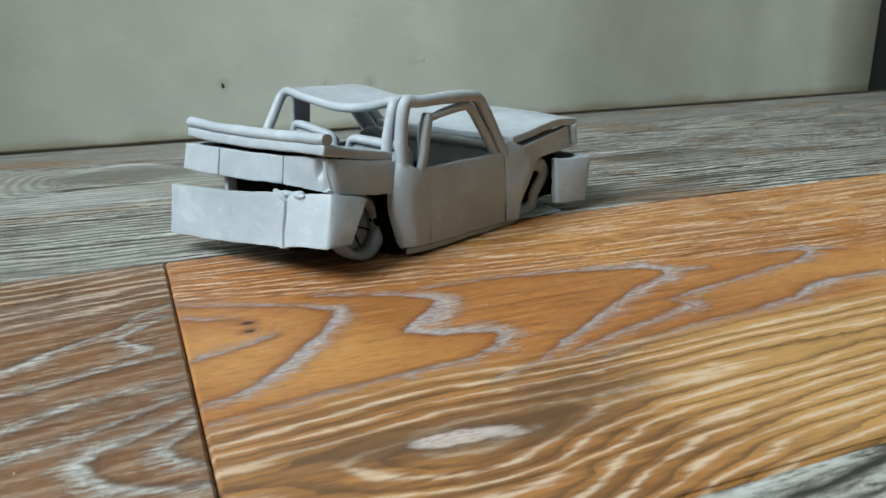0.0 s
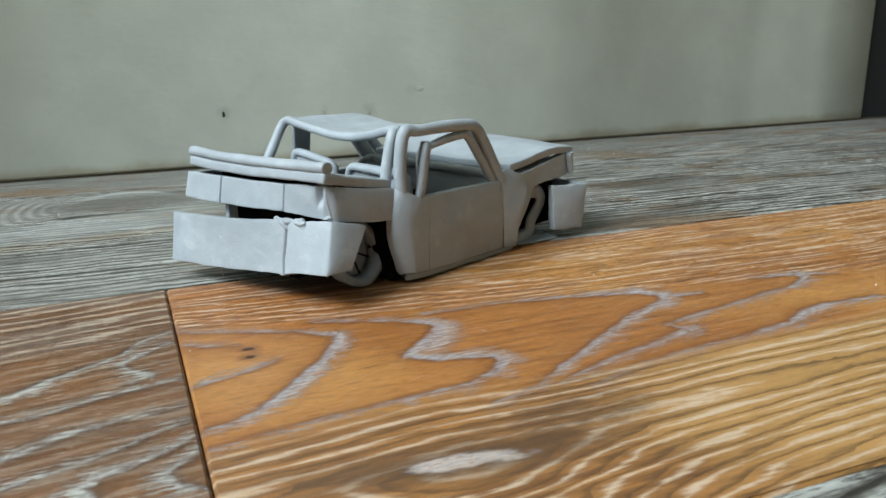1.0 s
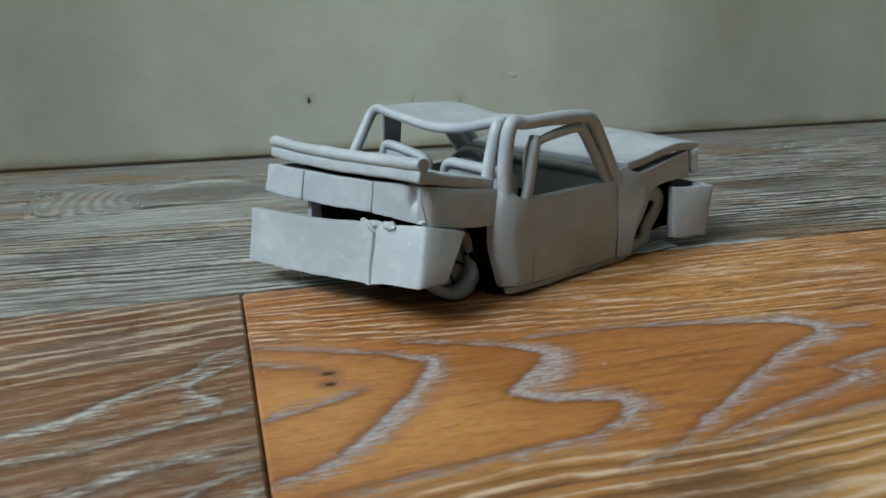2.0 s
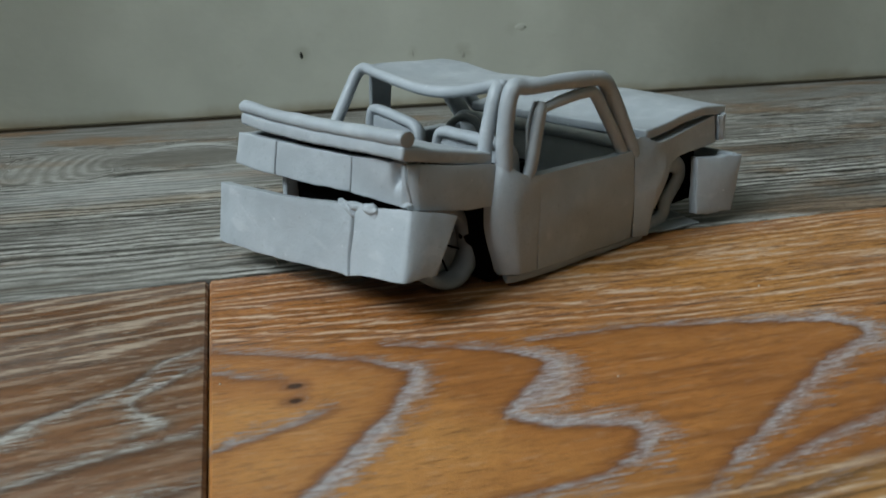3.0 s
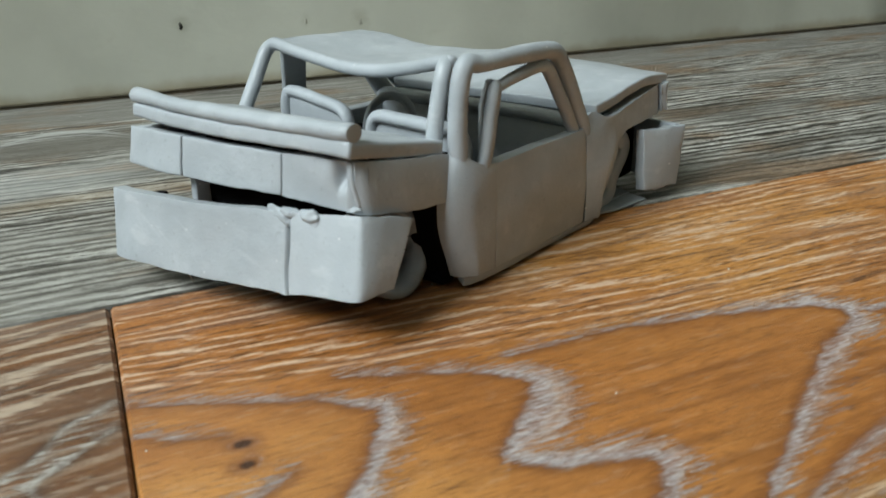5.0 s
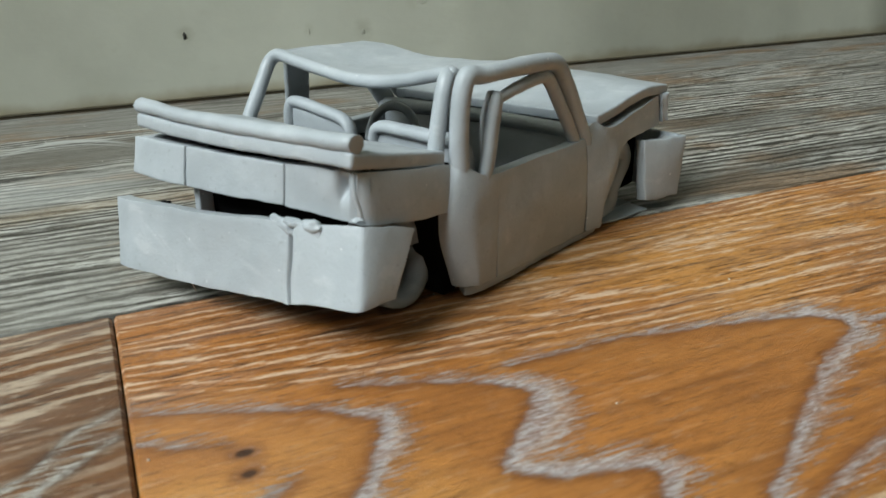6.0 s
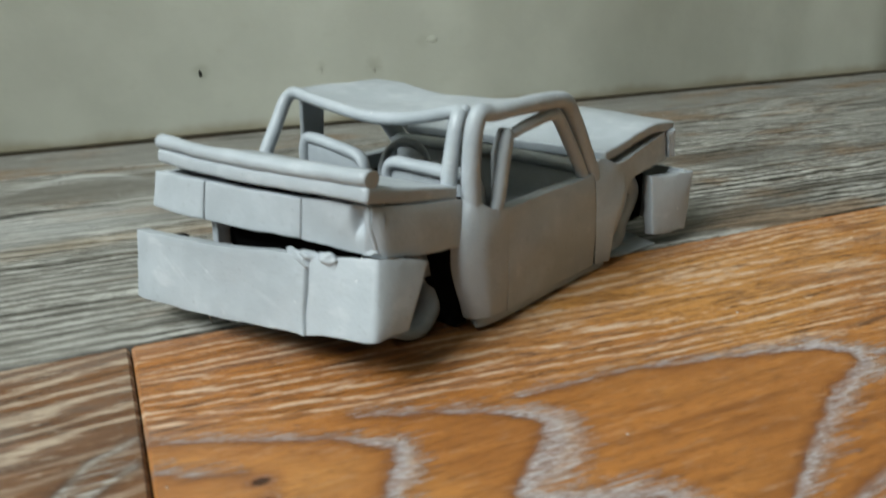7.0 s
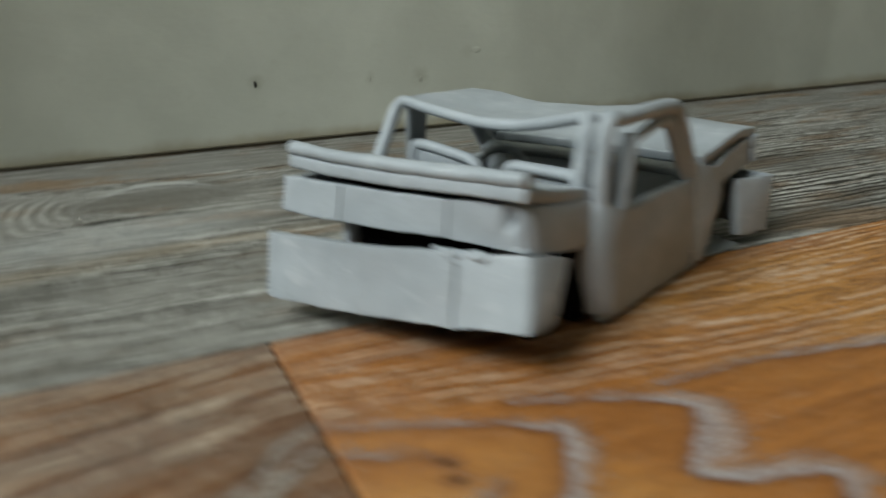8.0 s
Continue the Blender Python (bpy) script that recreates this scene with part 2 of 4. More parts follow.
        p, q = n.math("DIVIDE", n.math("SUBTRACT", x, ex + 0.026), 0.024), n.math("DIVIDE", n.math("SUBTRACT", y, ey + 0.007), 0.009)
        burr = n.math("MULTIPLY_ADD", wob2, 1.6, n.math("SQRT", n.math("MULTIPLY_ADD", p, p, n.math("MULTIPLY", q, q))))
        base = n.mix(n.math("MULTIPLY", n.step(burr, 0.3, 1.3, 0.75, 0.0), n.step(hair, 0.62, 0.45, 0.4, 1.0)), base, (0.105, 0.052, 0.024))
        white = n.math("MULTIPLY", white, n.step(d, 1.3, 2.6))
        white = n.math("MAXIMUM", white, n.step(d, 0.75, 1.15, 1.0, 0.0))
    for kx, ky, kr in knots:
        d = n.math("SQRT", n.math("ADD", n.math("POWER", n.math("SUBTRACT", x, kx), 2.0), n.math("POWER", n.math("MULTIPLY", n.math("SUBTRACT", y, ky), 1.3), 2.0)))
        d = n.math("MULTIPLY_ADD", wob2, 0.004, d)
        base = n.mix(n.step(d, kr * 0.5, kr * 2.4, 0.8, 0.0), base, dark)
        base = n.mix(n.step(d, kr * 0.45, kr * 0.95, 0.95, 0.0), base, tuple(0.22 * c for c in dark))
        white = n.math("MAXIMUM", white, n.math("MULTIPLY", n.step(n.math("ABSOLUTE", n.math("SUBTRACT", d, kr * 1.15)), 0.0006, 0.0, 0.0, 0.3), n.step(hair, 0.45, 0.58)))
    chalk = n.mix(n.step(hair, 0.36, 0.60), tuple(0.60 * c for c in lime), tuple(1.10 * c for c in lime))
    chalk = n.mix(n.step(lace, 0.47, 0.36, 0.0, 0.7), chalk, tuple(0.5 * a + 0.25 * b for a, b in zip(dark, lime)))
    chalk = n.mix(n.step(lace, 0.57, 0.68, 0.0, 0.45), chalk, tuple(1.3 * c for c in lime))
    chalk = n.mix(n.math("MULTIPLY", outer, n.step(fibre, 0.42, 0.62, 0.1, 0.6)), chalk, tuple(0.95 * c for c in cream))
    base = n.mix(white, base, chalk)
    n.put(n.math("MULTIPLY_ADD", white, 0.2, n.step(hair, 0.3, 0.8, 0.44, 0.30)), n.out.inputs["Roughness"])
    n.bump(n.math("SUBTRACT", n.math("MULTIPLY", hair, 0.8), n.math("MULTIPLY", white, 0.7)), 0.7, 0.0007)
    return n.colour(base)


def weathered_material(name, yc, pitch, eyes=(), chalk=(), tan=None, whorl=None, warm=0.7, tone=1.0, bold=1.0, seed=0.0):
    """Silvery weathered oak print: thin black-brown grooves, ragged silver fibres, brown stains. pitch: metres between
    grooves; eyes: smooth dark knots (x, y, rx, ry); chalk: white scrapes (x, y, rx, ry, slope, bow, strength);
    bold: how strongly grooves and fibres stand out."""
    n = Nodes(name, 0.42, 0.5)
    sep = n.t.nodes.new("ShaderNodeSeparateXYZ")
    n.t.links.new(n.at, sep.inputs[0])
    x, y = sep.outputs[0], sep.outputs[1]
    wob = n.math("SUBTRACT", n.noise(n.stretch(n.at, (0.35, 1, 1), (seed, 0, 0)), 26, 3, 0.5), 0.5)
    wob2 = n.math("SUBTRACT", n.noise(n.stretch(n.at, (0.25, 1, 1), (seed + 3, 1, 0)), 130, 3, 0.6), 0.5)
    v = n.math("DIVIDE", n.math("SUBTRACT", y, yc), pitch)
    h = n.math("SUBTRACT", n.math("SQRT", n.math("ADD", n.math("MULTIPLY", v, v), 1.5)), n.math("MULTIPLY", x, 8.0))
    uneven = n.math("SUBTRACT", n.noise(n.stretch(n.at, (0.08, 1, 1), (seed, 3, 0)), 90, 2, 0.5), 0.5)
    h = n.math("ADD", h, n.math("ADD", n.math("MULTIPLY", wob, 2.4), n.math("MULTIPLY_ADD", wob2, 1.1, n.math("MULTIPLY", uneven, 2.6))))
    if whorl:
        # oval rings round an eye: centre, ring steps, then the middle and reach of the part that they fill
        cx, cy, sx, sy, mx, my, gx, gy = whorl
        p, q = n.math("DIVIDE", n.math("SUBTRACT", x, cx), sx), n.math("DIVIDE", n.math("SUBTRACT", y, cy), sy)
        oval = n.math("ADD", n.math("SQRT", n.math("ADD", n.math("MULTIPLY", p, p), n.math("MULTIPLY", q, q))), n.math("MULTIPLY", wob, 1.2))
        p, q = n.math("DIVIDE", n.math("SUBTRACT", x, mx), gx), n.math("DIVIDE", n.math("SUBTRACT", y, my), gy)
        fill = n.step(n.math("ADD", n.math("MULTIPLY", p, p), n.math("MULTIPLY", q, q)), 0.5, 1.3, 1.0, 0.0)
        h = n.math("ADD", n.math("MULTIPLY", h, n.math("SUBTRACT", 1.0, fill)), n.math("MULTIPLY", oval, fill))
    ring = n.math("FRACT", n.math("ADD", h, 100.0))
    fibre = n.noise(n.stretch(n.at, (1, 7, 1), (seed, 0, 0)), 260, 4, 0.7)
    flake = n.noise(n.stretch(n.at, (1, 4, 1), (seed + 4, 3, 0)), 120, 4, 0.65)
    cut = n.noise(n.stretch(n.at, (1, 5, 1), (seed + 2, 5, 0)), 40, 4, 0.6)
    stain = n.noise(n.stretch(n.at, (0.5, 1.6, 1), (seed + 1, 0, 0)), 24, 4, 0.6)
    # colours from the ring's dark groove to its silver crest
    silver, grey, dark = tuple(tone * c for c in (0.60, 0.595, 0.55)), tuple(tone * c for c in (0.115, 0.104, 0.085)), (0.020, 0.017, 0.012)
    crest = n.math("ADD", n.math("SUBTRACT", 1.0, n.math("ABSOLUTE", n.math("SUBTRACT", n.math("MULTIPLY", ring, 2.0), 0.75))), n.math("MULTIPLY", n.math("SUBTRACT", fibre, 0.5), 2.4))
    crest = n.math("ADD", crest, n.math("MULTIPLY", n.math("SUBTRACT", flake, 0.5), 1.8))
    plain = tuple(0.33 * a + 0.67 * b for a, b in zip(silver, grey))
    patch = n.step(n.noise(n.stretch(n.at, (0.3, 1, 1), (seed + 11, 3, 0)), 16, 3, 0.6), 0.40, 0.60, 0.45 * bold, bold)
    base = n.mix(patch, plain, n.mix(n.step(crest, 0.25, 1.15), grey, silver))
    hairs = n.noise(n.stretch(n.at, (1, 12, 1), (seed + 6, 4, 0)), 120, 4, 0.7)
    base = n.mix(n.step(hairs, 0.56, 0.64, 0.0, 0.45 * bold), base, tuple(1.05 * c for c in silver))
    brown = n.mix(n.step(fibre, 0.4, 0.6), (0.11, 0.064, 0.034), (0.27, 0.165, 0.085))
    base = n.mix(n.step(stain, 0.50, 0.64, 0.0, warm), base, brown)
    base = n.mix(n.step(n.noise(n.stretch(n.at, (0.6, 1.5, 1), (seed + 7, 2, 0)), 38, 4, 0.6), 0.48, 0.64, 0.0, 0.5 * bold), base, tuple(0.8 * c for c in grey))
    if tan:
        # a warm band of heartwood: y at x = 0, slope, half-width, where it ends
        off = n.math("ABSOLUTE", n.math("SUBTRACT", n.math("SUBTRACT", n.math("ADD", y, n.math("MULTIPLY", wob, 0.02)), tan[0]), n.math("MULTIPLY", x, tan[1])))
        band = n.math("MULTIPLY", n.step(off, tan[2] * 0.3, tan[2] * 1.5, 0.6, 0.0), n.step(x, tan[3] - 0.03, tan[3] + 0.03, 1.0, 0.0))
        base = n.mix(n.math("MULTIPLY", band, n.step(fibre, 0.3, 0.6, 1.0, 0.55)), base, (0.30, 0.215, 0.125))
    shade = n.noise(n.stretch(n.at, (0.22, 1, 1), (seed + 9, 1, 0)), 24, 3, 0.55)
    base = n.mix(n.step(shade, 0.52, 0.66, 0.0, 0.6 * bold), base, tuple(0.45 * c for c in grey))
    edge = n.math("ADD", ring, n.math("MULTIPLY", n.math("SUBTRACT", fibre, 0.5), 0.9))
    groove = n.math("MULTIPLY", n.step(edge, 0.62, 0.86), n.step(cut, 0.37, 0.52, 0.15, 0.9))
    groove = n.math("MAXIMUM", groove, n.math("MAXIMUM", n.step(flake, 0.40, 0.31, 0.0, 0.75), n.step(hairs, 0.42, 0.34, 0.0, 0.7)))
    groove = n.math("MULTIPLY", groove, patch)
    if whorl:
        base = n.mix(n.math("MULTIPLY", fill, 0.5), base, plain)
        groove = n.math("MULTIPLY", groove, n.math("MULTIPLY_ADD", fill, -0.75, 1.0))
    for ex, ey, rx, ry in eyes:
        d = n.math("SQRT", n.math("ADD", n.math("POWER", n.math("DIVIDE", n.math("SUBTRACT", x, ex), rx), 2.0), n.math("POWER", n.math("DIVIDE", n.math("SUBTRACT", y, ey), ry), 2.0)))
        d = n.math("ADD", d, n.math("MULTIPLY", wob2, 0.5))
        hide = n.step(d, 0.6, 1.2, 0.8, 0.0)
        base = n.mix(hide, base, n.mix(n.step(fibre, 0.35, 0.65), (0.075, 0.068, 0.056), (0.150, 0.138, 0.118)))
        groove = n.math("MULTIPLY", groove, n.math("SUBTRACT", 1.0, hide))
    base = n.mix(groove, base, dark)
    for px, py, rx, ry, slope, bow, much in chalk:
        p = n.math("SUBTRACT", x, px)
        q = n.math("SUBTRACT", n.math("SUBTRACT", y, py), n.math("ADD", n.math("MULTIPLY", p, slope), n.math("MULTIPLY", n.math("MULTIPLY", p, p), bow)))
        d = n.math("SQRT", n.math("ADD", n.math("POWER", n.math("DIVIDE", p, rx), 2.0), n.math("POWER", n.math("DIVIDE", q, ry), 2.0)))
        d = n.math("ADD", d, n.math("ADD", n.math("MULTIPLY", wob2, 0.8), n.math("MULTIPLY", n.math("SUBTRACT", fibre, 0.5), 1.6)))
        base = n.mix(n.step(d, 0.4, 1.25, much, 0.0), base, (0.46, 0.47, 0.45))
    n.put(n.math("ADD", n.step(fibre, 0.3, 0.8, 0.46, 0.34), n.math("MULTIPLY", groove, 0.25)), n.out.inputs["Roughness"])
    n.bump(n.math("SUBTRACT", n.math("MULTIPLY", fibre, 0.8), groove), 0.6, 0.0006)
    return n.colour(base)


def paint_material(name, colour, rough, shine=0.5):
    n = Nodes(name, rough, shine)
    c = n.noise(n.at, 9, 3)
    base = n.mix(n.step(c, 0.3, 0.75), tuple(0.92 * v for v in colour), colour)
    n.put(n.step(n.noise(n.at, 20, 3), 0.3, 0.7, rough - 0.06, rough + 0.06), n.out.inputs["Roughness"])
    n.bump(n.math("ADD", n.noise(n.at, 14, 2), n.math("MULTIPLY", n.noise(n.at, 260, 3), 0.06)), 0.25, 0.004)
    return n.colour(base)


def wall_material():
    """Off-white gloss paint with yellowed blotches and scuffs near the floor; bump slopes band it light and dark."""
    n = Nodes("white_gloss_paint", 0.34, 0.5)
    sep = n.t.nodes.new("ShaderNodeSeparateXYZ")
    n.t.links.new(n.at, sep.inputs[0])
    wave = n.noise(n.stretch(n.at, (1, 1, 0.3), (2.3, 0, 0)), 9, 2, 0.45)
    # sine bump set to band the wall bright and dark round x 0.10
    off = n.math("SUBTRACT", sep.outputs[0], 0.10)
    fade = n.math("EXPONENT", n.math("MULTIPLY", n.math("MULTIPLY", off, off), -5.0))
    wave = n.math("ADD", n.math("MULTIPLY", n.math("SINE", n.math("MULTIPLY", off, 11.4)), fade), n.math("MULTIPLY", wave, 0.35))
    # shade put into the bump: west of x 0.165 normals slope from the window
    shade_edge = n.math("SUBTRACT", sep.outputs[0], 0.165)
    bent = n.math("SUBTRACT", n.math("SQRT", n.math("MULTIPLY_ADD", shade_edge, shade_edge, 0.0006)), shade_edge)
    wave = n.math("MULTIPLY_ADD", bent, 4.0, wave)
    # darkened likewise past x 0.33 and at the rounded edge by the black strip
    shade_edge = n.math("SUBTRACT", sep.outputs[0], 0.33)
    bent = n.math("ADD", n.math("SQRT", n.math("MULTIPLY_ADD", shade_edge, shade_edge, 0.0010)), shade_edge)
    wave = n.math("MULTIPLY_ADD", bent, -2.8, wave)
    lip = n.math("MINIMUM", n.math("MAXIMUM", n.math("SUBTRACT", sep.outputs[0], 0.555), 0.0), 0.0665)
    wave = n.math("MULTIPLY_ADD", n.math("MULTIPLY", lip, lip), -220.0, wave)
    blotch, scuff = n.noise(n.at, 26, 4, 0.6), n.noise(n.stretch(n.at, (1, 1, 2.2)), 75, 4, 0.6)
    base = n.mix(n.step(blotch, 0.35, 0.7), (0.52, 0.53, 0.455), (0.565, 0.575, 0.495))
    base = n.mix(n.step(scuff, 0.60, 0.78, 0, 0.16), base, (0.42, 0.40, 0.31))
    for sx, sz, r, much in ((0.0455, 0.0352, 0.0050, 0.35), (0.1124, 0.0335, 0.0040, 0.30), (0.1445, 0.0325, 0.0060, 0.40), (0.176, 0.0455, 0.0045, 0.20)):
        # old smudges round the nail holes
        p, q = n.math("DIVIDE", n.math("SUBTRACT", sep.outputs[0], sx), r), n.math("DIVIDE", n.math("SUBTRACT", sep.outputs[2], sz), r)
        d = n.math("ADD", n.math("SQRT", n.math("ADD", n.math("MULTIPLY", p, p), n.math("MULTIPLY", q, q))), n.math("MULTIPLY", n.math("SUBTRACT", scuff, 0.5), 2.0))
        base = n.mix(n.step(d, 0.1, 1.2, much, 0.0), base, (0.30, 0.295, 0.215))
    low = n.math("ADD", sep.outputs[2], n.math("MULTIPLY", n.math("SUBTRACT", blotch, 0.5), 0.012))
    base = n.mix(n.step(low, 0.002, 0.010, 0.65, 0.0), base, (0.30, 0.24, 0.14))
    n.put(n.step(blotch, 0.3, 0.7, 0.30, 0.40), n.out.inputs["Roughness"])
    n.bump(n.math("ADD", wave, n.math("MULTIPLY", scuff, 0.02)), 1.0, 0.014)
    return n.colour(base)


CLAY = clay_material()
LIME = (0.44, 0.392, 0.385)
ORANGE = limed_oak("orange_oak", (0.178, 0.057, 0.013), (0.445, 0.170, 0.039), (0.560, 0.258, 0.069), LIME, (-0.043, -0.16, 0.0, 1.0),
                   knots=((0.0190, -0.0627, 0.0017), (0.0189, -0.0683, 0.0021)), front=(0.0500, -0.1345, 0.026, 0.0044, -0.110), fan=0.022, grey=0.15)
BROWN = limed_oak("brown_oak", (0.050, 0.020, 0.007), (0.186, 0.070, 0.018), (0.250, 0.104, 0.032), (0.53, 0.505, 0.46), (-0.036, 0.25, 0.35, 1.0),
                  slope=0.17, pitch=0.0060, broken=0.6, grey=0.2, lacy=0.45, much=0.75, flecks=0.5, cream=(0.54, 0.43, 0.32), seed=4)
GREY = weathered_material("grey_oak", 0.160, 0.0046, whorl=(-0.042, 0.160, 0.0056, 0.0085, -0.070, 0.160, 0.026, 0.034), eyes=((-0.014, 0.163, 0.048, 0.018),),
                          chalk=((-0.016, 0.1925, 0.026, 0.0034, -0.05, -27.0, 0.8), (-0.016, 0.1850, 0.036, 0.0010, -0.10, -22.0, 0.6), (-0.030, 0.112, 0.060, 0.022, 0.10, 0.0, 0.45)),
                          tan=(0.088, 0.10, 0.007, 0.03), warm=0.8, tone=0.92, seed=8)
PALE = weathered_material("pale_grey_oak", 0.25, 0.006, warm=0.85, tone=0.72, bold=0.45, seed=12)
DARK = weathered_material("dark_grey_oak", -0.25, 0.007, warm=0.3, tone=0.95, seed=16)
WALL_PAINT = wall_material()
ROOM_PAINT = paint_material("room_paint", (0.395, 0.40, 0.325), 0.8)
# near-black for shaded hollows and scored lines, and for the black inner corner
HOLLOW_BLACK = paint_material("hollow_black", (0.004, 0.004, 0.0045), 0.95, shine=0.08)
BLACK = paint_material("black_rubber", (0.012, 0.012, 0.014), 0.6)
GAP = paint_material("dusty_gap", (0.13, 0.095, 0.055), 0.9)
SEAL = paint_material("yellowed_sealant", (0.10, 0.08, 0.05), 0.7)
RUST = paint_material("rusty_hole", (0.03, 0.028, 0.022), 0.8)
SMUDGE = paint_material("grey_smudge", (0.42, 0.415, 0.35), 0.5)


# ---- mesh helpers ----
def part(name, bm, material, parent=None, label="", smooth=True, bevel=0.0):
    me = bpy.data.meshes.new(name)
    bmesh.ops.recalc_face_normals(bm, faces=bm.faces)
    bm.to_mesh(me)
    bm.free()
    me.materials.append(material)
    for p in me.polygons:
        p.use_smooth = smooth
    ob = new(name, me)
    ob.parent = parent
    if bevel:
        mod = ob.modifiers.new("rounded", "BEVEL")
        mod.width, mod.segments, mod.limit_method, mod.angle_limit = bevel, 3, "ANGLE", radians(48)
    return tagged(ob, label)


def box(x0, x1, y0, y1, z0, z1, bm=None):
    bm = bm or bmesh.new()
    v = [bm.verts.new((x, y, z)) for x in (x0, x1) for y in (y0, y1) for z in (z0, z1)]
    for f in ((0, 1, 3, 2), (4, 6, 7, 5), (0, 4, 5, 1), (2, 3, 7, 6), (0, 2, 6, 4), (1, 5, 7, 3)):
        bm.faces.new([v[i] for i in f])
    return bm


def curve(pts, per=6):
    """A smooth run through points."""
    p = [Vector(q) for q in pts]
    p = [p[0] * 2 - p[1]] + p + [p[-1] * 2 - p[-2]]
    out = []
    for i in range(1, len(p) - 2):
        a, b, c, d = p[i - 1:i + 3]
        for k in range(per):
            t = k / per
            out.append(0.5 * (2 * b + (c - a) * t + (2 * a - 5 * b + 4 * c - d) * t * t + (3 * b - a - 3 * c + d) * t ** 3))
    return out + [p[-2]]



def wobble(co, amp, size=11.0):
    """Hand-made unevenness in mm."""
    return Vector((noise.noise(co / size + Vector((7, 0, 0))), noise.noise(co / size + Vector((0, 17, 3))), noise.noise(co / size + Vector((3, 5, 29))))) * amp


def tube(pts, r, flat=1.0, n=14, per=7, amp=0.22, turn=0.0, cap=1.0, size=11.0):
    """A rolled clay string through points in mm; r: one radius or one per point; flat: width over height."""
    line = curve(pts, per)
    rs = [r] * len(pts) if isinstance(r, (int, float)) else list(r)
    rad = [rs[min(i // per, len(rs) - 1)] * (1 - (i % per) / per) + rs[min(i // per + 1, len(rs) - 1)] * ((i % per) / per) for i in range(len(line))]
    d0, d1 = (line[0] - line[1]).normalized(), (line[-1] - line[-2]).normalized()
    run = [(line[0] + d0 * rad[0] * k * cap, rad[0] * q) for k, q in ((0.55, 0.35), (0.45, 0.76), (0.2, 0.95))] + list(zip(line, rad))
    run += [(line[-1] + d1 * rad[-1] * k * cap, rad[-1] * q) for k, q in ((0.2, 0.95), (0.45, 0.76), (0.55, 0.35))]
    bm, side, loops = bmesh.new(), None, []
    for i, (c, q) in enumerate(run):
        ahead = (run[min(i + 1, len(run) - 1)][0] - run[max(i - 1, 0)][0]).normalized()
        if side is None:
            side = ahead.orthogonal().normalized()
            up0 = Vector((0, 0, 1)) if abs(ahead.z) < 0.8 else Vector((0, 1, 0))
            side = ahead.cross(up0).normalized()
            side = Matrix.Rotation(turn, 3, ahead) @ side
        side = (side - ahead * side.dot(ahead)).normalized()
        up = side.cross(ahead)
        ring = []
        for k in range(n):
            w = 2 * math.pi * k / n
            co = c + side * (q * flat * math.cos(w)) + up * (q * math.sin(w))
            ring.append(bm.verts.new((co + wobble(co, amp, size)) * MM))
        loops.append(ring)
    for a, b in zip(loops, loops[1:]):
        for k in range(n):
            bm.faces.new((a[k], a[(k + 1) % n], b[(k + 1) % n], b[k]))
    bm.faces.new(loops[0][::-1])
    bm.faces.new(loops[-1])
    return bm


def sheet(cols, thick, inward, per=6, nv=8, amp=0.3, bulge=0.0, rag=0.16):
    """A slab of clay from columns of points in mm (each column runs from one edge to the other), thick mm deep
    to the side of the vector inward; rag: nicks along its edges."""
    m = len(cols[0])
    rows = [curve([c[j] for c in cols], per) for j in range(m)]
    grid = []
    for i in range(len(rows[0])):
        col = curve([rows[j][i] for j in range(m)], max(1, nv // (m - 1)))
        grid.append(col)
    inward = Vector(inward).normalized()
    nu, nw = len(grid), len(grid[0])
    front, back = [], []
    bm = bmesh.new()
    for i in range(nu):
        fr, bk = [], []
        for j in range(nw):
            du = grid[min(i + 1, nu - 1)][j] - grid[max(i - 1, 0)][j]
            dv = grid[i][min(j + 1, nw - 1)] - grid[i][max(j - 1, 0)]
            nor = du.cross(dv)
            nor = nor.normalized() if nor.length > 1e-9 else inward
            if nor.dot(inward) < 0:
                nor = -nor
            swell = bulge * (1 - (2 * j / (nw - 1) - 1) ** 2) * (1 - (2 * i / (nu - 1) - 1) ** 4)
            co = grid[i][j] - nor * swell
            w = wobble(co, amp)
            if i in (0, nu - 1) or j in (0, nw - 1):
                w += wobble(co, rag, 2.2)
            fr.append(bm.verts.new((co + w) * MM))
            bk.append(bm.verts.new((co + w + nor * thick) * MM))
        front.append(fr)
        back.append(bk)
    for i in range(nu - 1):
        for j in range(nw - 1):
            bm.faces.new((front[i][j], front[i + 1][j], front[i + 1][j + 1], front[i][j + 1]))
            bm.faces.new((back[i][j], back[i][j + 1], back[i + 1][j + 1], back[i + 1][j]))
    for i in range(nu - 1):
        for j in (0, nw - 1):
            bm.faces.new((front[i][j], back[i][j], back[i + 1][j], front[i + 1][j]))
    for j in range(nw - 1):
        for i in (0, nu - 1):
            bm.faces.new((front[i][j], front[i][j + 1], back[i][j + 1], back[i][j]))
    return bm


def lump(c, r, amp=0.8, size=3.0, sub=3):
    bm = bmesh.new()
    bmesh.ops.create_icosphere(bm, subdivisions=sub, radius=1.0)
    for v in bm.verts:
        co = Vector((v.co.x * r[0] + c[0], v.co.y * r[1] + c[1], v.co.z * r[2] + c[2]))
        v.co = (co + wobble(co, amp, size)) * MM
    return bm


# ---- the clay car, built in mm: a from tail to nose, b to its left, z up ----
car = new("clay_car")
car.matrix_world = pose(0.0226, -0.0161, 0, 0, 0, 26.5)
tagged(car, "unpainted grey clay model of a wrecked sedan on the laminate floor", "model car")


